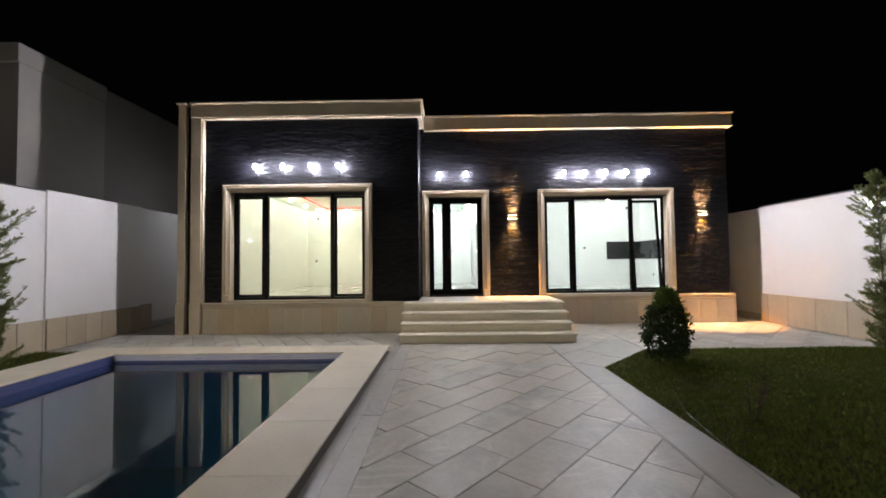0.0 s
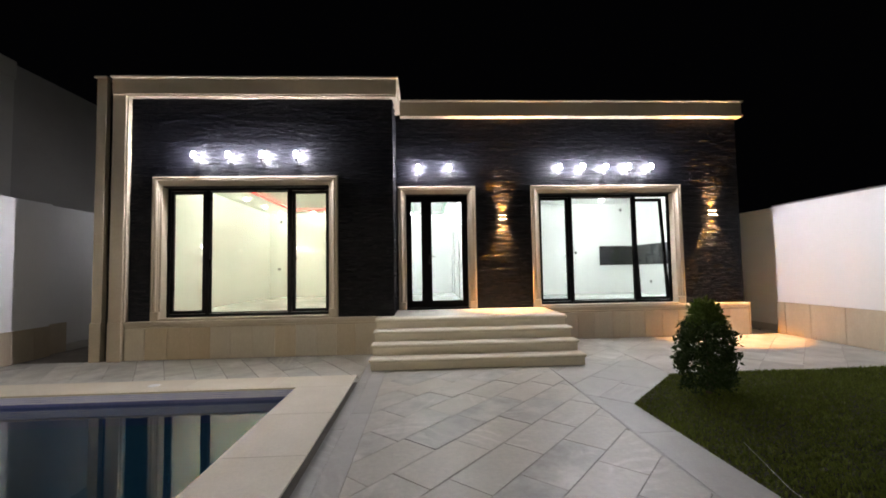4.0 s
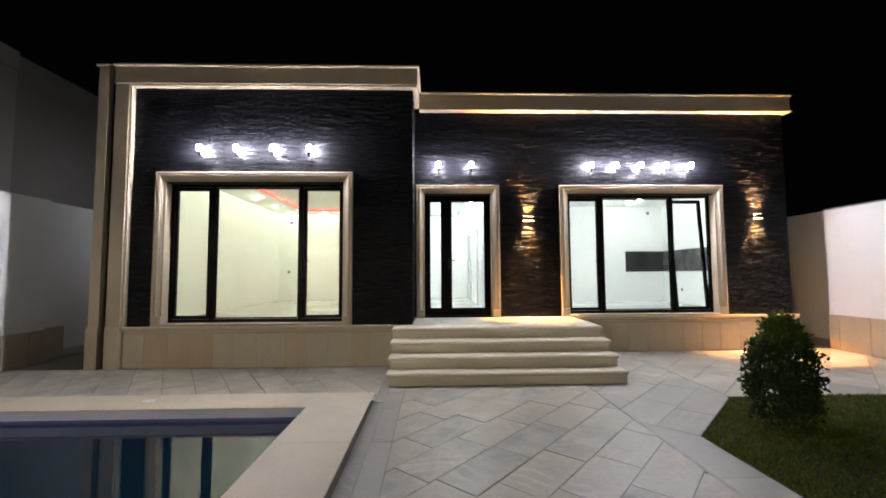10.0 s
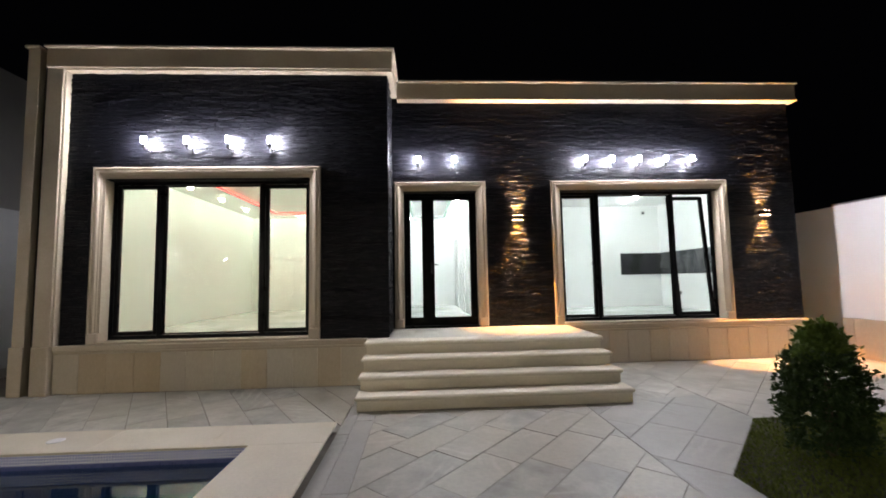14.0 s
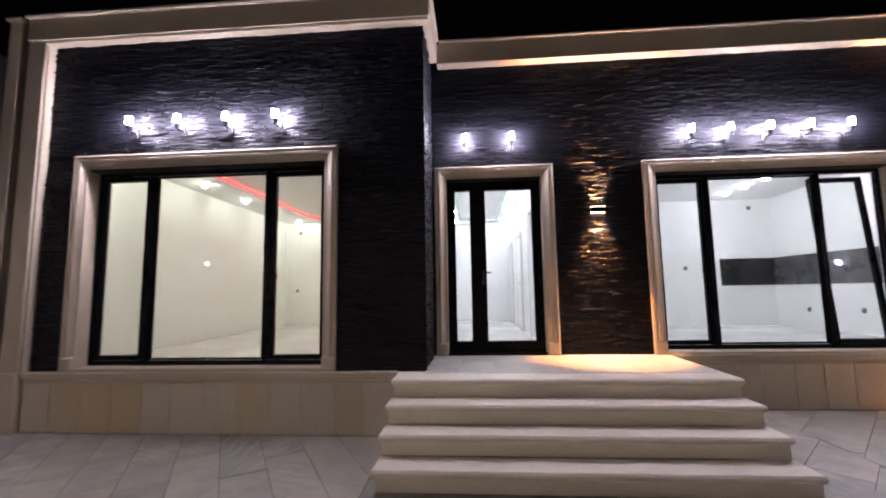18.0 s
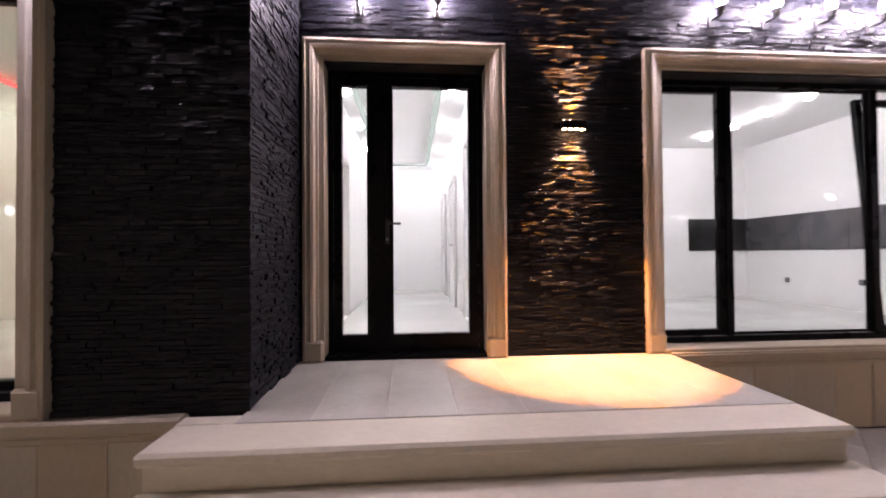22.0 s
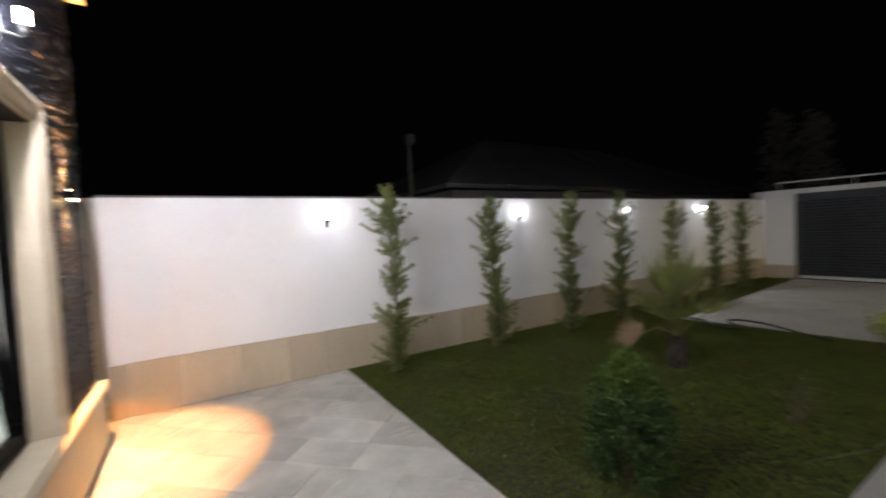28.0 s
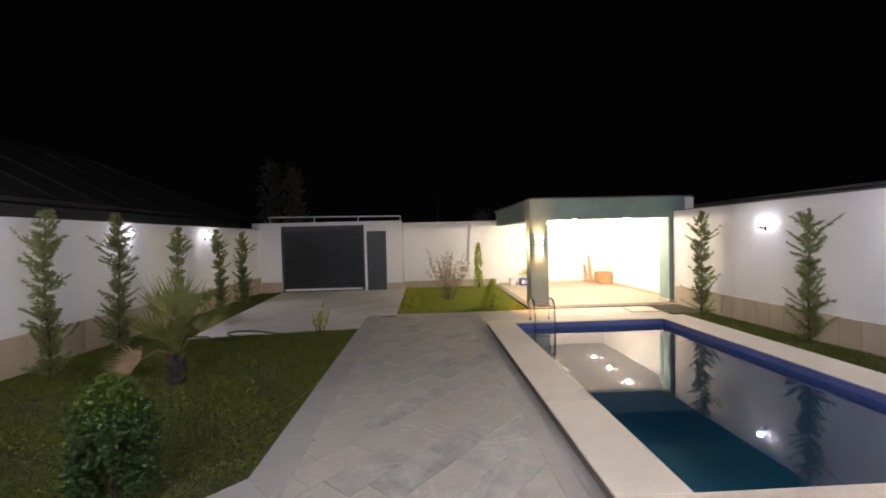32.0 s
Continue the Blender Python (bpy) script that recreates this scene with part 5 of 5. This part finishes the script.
palm((6.60, -1.75, -0.02), 0.85, 52, 6, 1, "small fan palm in the grass strip")

# hose and cable on the ground
hose = Shape().tube([(6.9, -0.5, 0.018), (6.4, -0.25, 0.018), (5.95, -0.12, 0.018), (5.65, -0.05, 0.03), (5.35, 0.30, 0.04), (5.0, 0.36, 0.04), (4.80, 0.24, 0.03), (4.88, 0.0, 0.02), (5.22, -0.18, 0.018), (5.36, -0.42, 0.018), (5.22, -0.62, 0.018), (4.80, -0.58, 0.018), (4.4, -0.38, 0.018), (4.0, -0.15, 0.02), (3.6, 0.12, 0.04)], 0.019, 8)
solid("garden_hose", hose, BLACK, "black rubber garden hose lying in loose curves on the paving", "hose", smooth=True)
cable = Shape().tube([(2.55, 4.71, 0.03), (2.42, 4.35, 0.03), (2.30, 4.02, 0.028), (2.24, 3.62, 0.026), (2.17, 3.15, 0.018), (2.13, 2.75, 0.012)], 0.0026, 6)
solid("garden_cable", cable, HARDWARE, "thin grey cable lying along the lawn's edge", "cable", smooth=True)

# ---- gazebo clutter ----
bucket = thing("plaster_bucket", "white plastic bucket with a wire handle on the gazebo floor", "bucket", (-3.35, -8.25, 0.032))
part("pail", Shape().lathe([(0.13, 0), (0.16, 0.30), (0.165, 0.30), (0.165, 0.33), (0.15, 0.33), (0.13, 0.03)], 20), PLASTER, bucket, smooth=False)
part("handle", Shape().tube([(0.16, 0, 0.30), (0.13, 0.10, 0.36), (0, 0.15, 0.39), (-0.13, 0.10, 0.36), (-0.16, 0, 0.30)], 0.004, 5), HARDWARE, bucket)
crate = thing("storage_crate", "blue and white plastic crate beside the wall", "crate", (-3.95, -8.25, 0.032))
part("tub", ring(Shape(), -0.28, 0.28, -0.18, 0.18, -0.255, 0.255, -0.155, 0.155, 0.0, 0.30, 0.006).box(-0.26, 0.26, -0.16, 0.16, 0.005, 0.02), BLUE, crate)
for x in (-0.16, 0.0, 0.16):
    part("label_patch", B(x - 0.055, x + 0.055, 0.181, 0.184, 0.07, 0.23, b=0.001), PLASTER, crate, "white printed patch")
pot = thing("potted_plant", "small green plant in a white pot on the crate", "potted plant", (-3.95, -8.25, 0.335))
part("pot", Shape().lathe([(0.07, 0), (0.09, 0.12), (0.095, 0.12), (0.085, 0.12), (0.075, 0.1)], 16), PLASTER, pot)
s, prng = Shape(), random.Random(61)
for i in range(150):
    d = (unit(prng) + Vector((0, 0, 0.9))).normalized()
    leaf(s, Vector((0, 0, 0.1)) + d * prng.uniform(0.05, 0.32), (d + unit(prng) * 0.8).normalized(), d.cross(unit(prng)).normalized(), d, 0.09, 0.022)
part("foliage", s, LIME, pot)

box = thing("wooden_crate", "orange pine slatted crate by the gazebo wall", "crate", (-7.30, -7.9, 0.032))
for z in (0.02, 0.15, 0.28, 0.41):
    for y in (-0.22, 0.20):
        part("board", B(-0.28, 0.28, y, y + 0.02, z, z + 0.11, b=0.003), WOOD, box)
    for x in (-0.30, 0.28):
        part("board", B(x, x + 0.02, -0.22, 0.22, z, z + 0.11, b=0.003), WOOD, box)
for x in (-0.275, 0.245):
    for y in (-0.195, 0.165):
        part("corner_post", B(x, x + 0.03, y, y + 0.03, 0.0, 0.53, b=0.003), WOOD, box)
for i, (x, y, n, lean) in enumerate(((-6.88, -8.35, 1.25, 13), (-6.98, -8.38, 1.05, 16), (-6.78, -8.33, 0.85, 20))):
    pl = solid("wooden_plank", B(-0.05, 0.05, -0.012, 0.012, 0, n, b=0.003), WOOD, "orange pine plank leaning against the gazebo wall", "plank", group="leaning planks")
    pl.matrix_basis = pose(x, y + 0.02, 0.034, lean, 3 * (i - 1), 0)

# ---- beyond the walls ----
nb = thing("neighbour_house", "tall unpainted grey rendered house next door", "house")
part("wall", B(-15, -9.0, 8.42, 10.6, 0, 5.85), CEMENT, nb)
part("wall", B(-15, -9.04, 10.6, 19, 0, 6.22), CEMENT_DIMMED, nb, "neighbour wall beyond the shadow edge, the shade put into its colour")
part("parapet", B(-15.05, -8.96, 8.36, 10.6, 5.85, 6.25), CEMENT, nb)
part("wall", B(-15, -10.2, 2.5, 8.42, 0, 5.9), CEMENT_DIMMED, nb)
nb2 = thing("neighbour_shed", "low dark shed roof behind the garden wall", "shed")
part("wall", B(-10.6, -8.6, -8, 5.5, 0, 3.05), CEMENT_DARK, nb2)
part("roof", B(-10.8, -8.45, -8.2, 5.7, 3.05, 3.12), ROOFING, nb2)

nh = thing("hipped_house", "low house with a dull hipped sheet roof beyond the wall", "house")
part("wall", B(13.2, 24, -19, 1.2, 0, 3.9), CEMENT_DARK, nh)
part("roof", Shape().add([(12.6, -20, 3.75), (24.6, -20, 3.75), (24.6, 1.8, 3.75), (12.6, 1.8, 3.75), (18.5, -13, 6.9), (18.5, -4.4, 6.9), (12.6, -20, 3.6), (24.6, -20, 3.6), (24.6, 1.8, 3.6), (12.6, 1.8, 3.6)],
                         [(0, 1, 4), (1, 2, 5, 4), (2, 3, 5), (3, 0, 4, 5), (0, 3, 9, 6), (1, 0, 6, 7), (2, 1, 7, 8), (3, 2, 8, 9), (6, 9, 8, 7)]), ROOFING, nh)
for k in range(12):
    q = (k + 0.5) / 12
    part("roof_rib", Shape().tube([(12.6, -20 + 21.8 * q, 3.77), (18.5, min(max(-20 + 21.8 * q, -13), -4.4), 6.92)], 0.02, 5), ROOFING, nh)
post = thing("street_lamp", "unlit pale metal mast with a box on top", "lamp post", (13.3, 2.75, 0))
part("mast", Shape().tube([(0, 0, 0), (0, 0.0, 5.2)], 0.06, 8), HARDWARE, post)
part("head_box", B(-0.16, 0.16, -0.16, 0.16, 5.1, 5.4, b=0.02), HARDWARE, post)
pole = thing("utility_pole", "thin dark utility pole beyond the street wall", "pole", (-0.6, -24, 0))
part("mast", Shape().tube([(0, 0, 0), (0, 0, 6.4)], [0.10, 0.07], 8), BARK, pole)


def dark_tree(at, h, w, seed):
    rng = random.Random(seed)
    t = thing("street_tree", "tall dim tree beyond the street wall", "tree", at, group="street trees")
    wood, s = Shape(), Shape()
    wood.tube([(0, 0, 0), (0.1, 0.05, h * 0.5), (0.05, 0, h * 0.95)], [0.16, 0.1, 0.02], 8)
    for i in range(46):
        f = 0.25 + 0.75 * i / 46
        a = i * 2.39996
        n = w * (1.1 - f) * rng.uniform(0.6, 1.2) + 0.2
        p0 = Vector((0.08, 0.02, h * f * 0.95))
        p1 = p0 + Vector((math.cos(a) * n, math.sin(a) * n, n * 0.7))
        wood.tube([p0, p0.lerp(p1, 0.5) + Vector((0, 0, -0.05)), p1], [0.04 * (1.1 - f), 0.02, 0.005], 5)
        for k in range(34):
            p = p0.lerp(p1, rng.uniform(0.25, 1.05)) + unit(rng) * rng.uniform(0, 0.28)
            d = unit(rng)
            side = d.cross(unit(rng)).normalized()
            leaf(s, p, d, side, side.cross(d), 0.16, 0.05)
    part("trunk", wood, BARK, t)
    part("crown", s, DIM_LEAF, t)


dark_tree((7.3, -12.5, 0), 6.3, 1.0, 71)
dark_tree((9.0, -14.0, 0), 7.0, 1.2, 72)
dark_tree((-3.2, -16, 0), 3.9, 1.1, 73)

# ---- paving slabs ----
def pave(owner_name, label, regions, seed, bed):
    own = solid(owner_name, bed, GROUT, label, "pavement", "structure")
    rng = random.Random(seed)
    for region, angle, width, lengths, material, start, gap in regions:
        for poly in slabs(region, radians(angle), width, lengths, gap, rng, start):
            dz = rng.uniform(-0.002, 0.002)
            part("slab", Shape().prism(poly, -0.03, dz, 0.002), material, own)
    return own


bed = Shape()
for p in ([(-1.1, -8.3), (2.2, -8.3), (2.2, 7.9), (-1.1, 7.9)], [(2.2, -8.3), (6.75, -8.3), (6.10, 0.03), (2.2, -0.5)], [(2.2, 5.83), (3.36, 7.00), (7.65, 7.00), (7.65, 10.6), (2.2, 10.6)],
          [(-7.3, 6.95), (-1.0, 6.95), (-1.0, 9.0), (-7.3, 9.0)], [(-1.1, 7.9), (-0.9, 7.9), (-0.9, 8.95), (-1.1, 8.95)], [(-7.6, 9.0), (-5.7, 9.0), (-5.7, 17), (-7.6, 17)], [(6.7, 10.6), (7.9, 10.6), (7.9, 17), (6.7, 17)], [(-7.6, -2.4), (-1.05, -2.4), (-1.05, -0.4), (-7.6, -0.4)]):
    bed.prism(p, -0.05, -0.008)
DIAG, STRIP, FREE = 0.0028, 0.0032, 0.002
pave("pavement", "grey and beige riven stone paving with dark joints", [
    ([(-0.655, -1.9), (1.80, -1.9), (1.80, 7.66), (-0.655, 7.66)], 48, 0.375, (0.70, 0.80), PAVING, 3.63, DIAG),
    ([(-0.985, -2.2), (-0.66, -2.2), (-0.66, 7.9), (-0.985, 7.9)], 90, 0.5, (1.3, 1.9), BORDER, None, FREE),
    ([(1.805, -2.2), (2.205, -2.2), (2.205, 5.84), (1.805, 6.24)], 90, 0.5, (1.1, 1.6), BORDER, None, FREE),
    ([(-5.35, 7.065), (-0.99, 7.065), (-0.99, 8.9), (-5.35, 8.9)], 122, 0.373, (1.9, 2.6), PAVING, -1.126, STRIP),
    ([(-0.985, 7.905), (-0.93, 7.905), (-0.93, 8.9), (-0.985, 8.9)], 90, 0.5, (1.0, 1.2), BORDER, None, FREE),
    ([(-7.14, 7.16), (-5.355, 7.16), (-5.355, 8.9), (-7.14, 8.9)], 122, 0.373, (1.9, 2.6), PAVING, -1.126, STRIP),
    ([(1.81, 6.245), (2.21, 5.845), (3.35, 7.01), (3.35, 7.9), (1.81, 7.66)], 45, 0.45, (0.6, 1.2), BORDER, None, FREE),
    ([(2.43, 7.64), (3.355, 7.91), (3.355, 9.92), (2.43, 9.92)], 45, 0.45, (0.6, 1.1), SIDE_PATH, None, FREE),
    ([(3.36, 7.01), (7.61, 7.01), (7.61, 9.92), (3.36, 9.92)], 45, 0.48, (0.6, 1.1), SIDE_PATH, None, FREE),
    ([(6.98, 9.93), (7.61, 9.93), (7.61, 12.0), (6.98, 12.0)], 45, 0.48, (0.6, 1.1), SIDE_PATH, None, FREE),
    ([(2.2, -2.2), (6.28, -2.2), (6.09, 0.02), (2.2, -0.52)], 45, 0.5, (0.8, 1.3), DRIVE_LIT, None, FREE),
    ([(1.38, -8.29), (6.74, -8.29), (6.28, -2.2), (1.38, -2.2)], 45, 0.6, (0.9, 1.5), DRIVE_LIT, None, FREE),
    ([(-6.1, -2.34), (1.38, -2.34), (1.38, -1.905), (-6.1, -1.905)], 0, 0.5, (0.9, 1.3), TERRACE, None, FREE),
    ([(-6.1, -1.9), (-0.99, -1.9), (-0.99, -0.46), (-6.1, -0.46)], 0, 0.6, (0.6, 0.7), TERRACE, None, FREE),
], 5, bed)

# ---- split-face stone ----
def stone_rows(x0, x1, z0, z1, holes, rng):
    z = z0
    while z < z1 - 0.008:
        h = min(rng.choice((0.014, 0.017, 0.021, 0.026, 0.032)), z1 - z)
        spans = [(x0, x1)]
        for h0, h1, g0, g1 in holes:
            if z + h > g0 and z < g1:
                spans = [q for a, c in spans for q in ((a, min(c, h0)), (max(a, h1), c)) if q[1] - q[0] > 0.01]
        for a, c in spans:
            x = a
            while x < c - 0.01:
                n = min(rng.uniform(0.045, 0.19), c - x)
                if c - x - n < 0.05:
                    n = c - x
                yield x, x + n, z, z + h
                x += n
        z += h


def stone_mesh(shape, x0, x1, z0, z1, place, rng, base=None):
    """One stone: a rough front of 4 x 3 points and four sides; place maps (along, out, up) into the world."""
    d, lean, slew = ((rng.uniform(0.005, 0.014) if rng.random() < 0.86 else rng.uniform(0.015, 0.025)) if base is None else base), rng.uniform(-0.0065, 0.0065), rng.uniform(-0.008, 0.008)
    nu, rise = 4, (0.0, 0.17, 0.83, 1.0)
    ledge = rng.choice((0.0012, 0.0022, 0.0105))
    nv = len(rise)
    front = []
    for j, v in enumerate(rise):
        for i in range(nu):
            u = i / (nu - 1)
            o = d + lean * (v - 0.5) + slew * (u - 0.5) + rng.uniform(-0.0022, 0.0022) - (ledge if j in (0, nv - 1) else 0.002 if i in (0, nu - 1) else 0)
            front.append(place(x0 + 0.0008 + (x1 - x0 - 0.0016) * u, max(o, 0.002), z0 + 0.0006 + (z1 - z0 - 0.0012) * v))
    back = [place(x0 + 0.0008, -0.004, z0 + 0.0006), place(x1 - 0.0008, -0.004, z0 + 0.0006), place(x1 - 0.0008, -0.004, z1 - 0.0006), place(x0 + 0.0008, -0.004, z1 - 0.0006)]
    f = [(j * nu + i, j * nu + i + 1, (j + 1) * nu + i + 1, (j + 1) * nu + i) for j in range(nv - 1) for i in range(nu - 1)]
    b, t = nu * nv, (nv - 1) * nu
    f += [(b, b + 1) + tuple(range(nu - 1, -1, -1)), (b + 2, b + 3) + tuple(range(t, t + nu)), (b + 3, b) + tuple(j * nu for j in range(nv)), (b + 1, b + 2) + tuple((nv - 1 - j) * nu + nu - 1 for j in range(nv))]
    shape.add(front + back, f)


rng = random.Random(77)
variants = []
for k in range(14):
    s = Shape()
    stone_mesh(s, -0.5, 0.5, -0.5, 0.5, lambda a, o, u: (a, -o, u), rng, 0.005 + 0.0007 * k + (0.007 if k > 9 else 0))
    variants.append(s.mesh("stone"))
    variants[-1].materials.append(STONE_PIECE)


def clad(owner, x0, x1, z0, z1, holes, place, single=None, turn=0.0):
    rest, count = Shape(), 0
    for a, c, p, q in stone_rows(x0, x1, z0, z1, holes, rng):
        if single and count < 300 and single[0] < (a + c) / 2 < single[1] and single[2] < (p + q) / 2 < single[3]:
            ob = part("stone", variants[rng.randrange(14)], STONE_PIECE, owner)
            ob.matrix_basis = Matrix.LocRotScale(place((a + c) / 2, 0, (p + q) / 2), Euler((0, 0, turn)), (c - a - 0.0012, 1, q - p - 0.001))
            count += 1
        else:
            stone_mesh(rest, a, c, p, q, place, rng)
    ob = part("stonework", rest, STONE, owner, "black split-face ledger stone cladding")
    ob["kind"] = "stuff"


clad(shell, -5.335, XM + 0.02, Z0, 4.727, [(-4.93, -1.63, 0, 3.27)], lambda a, o, u: (a, YL - o, u), (-1.6, -0.62, 0.68, 1.9))
clad(shell_r, XM + 0.03, XR, Z0, 4.742, [(-0.59, 1.05, 0, 3.27), (2.25, 5.55, 0, 3.27)], lambda a, o, u: (a, YR - o, u), (1.05, 2.25, 0.68, 2.5))
ret = bpy.data.objects["wall_house_return"]
clad(ret, YL, YR - 0.025, Z0, 4.77, [], lambda a, o, u: (XM + o, a, u), (YL, YR, 0.68, 2.2), math.pi / 2)
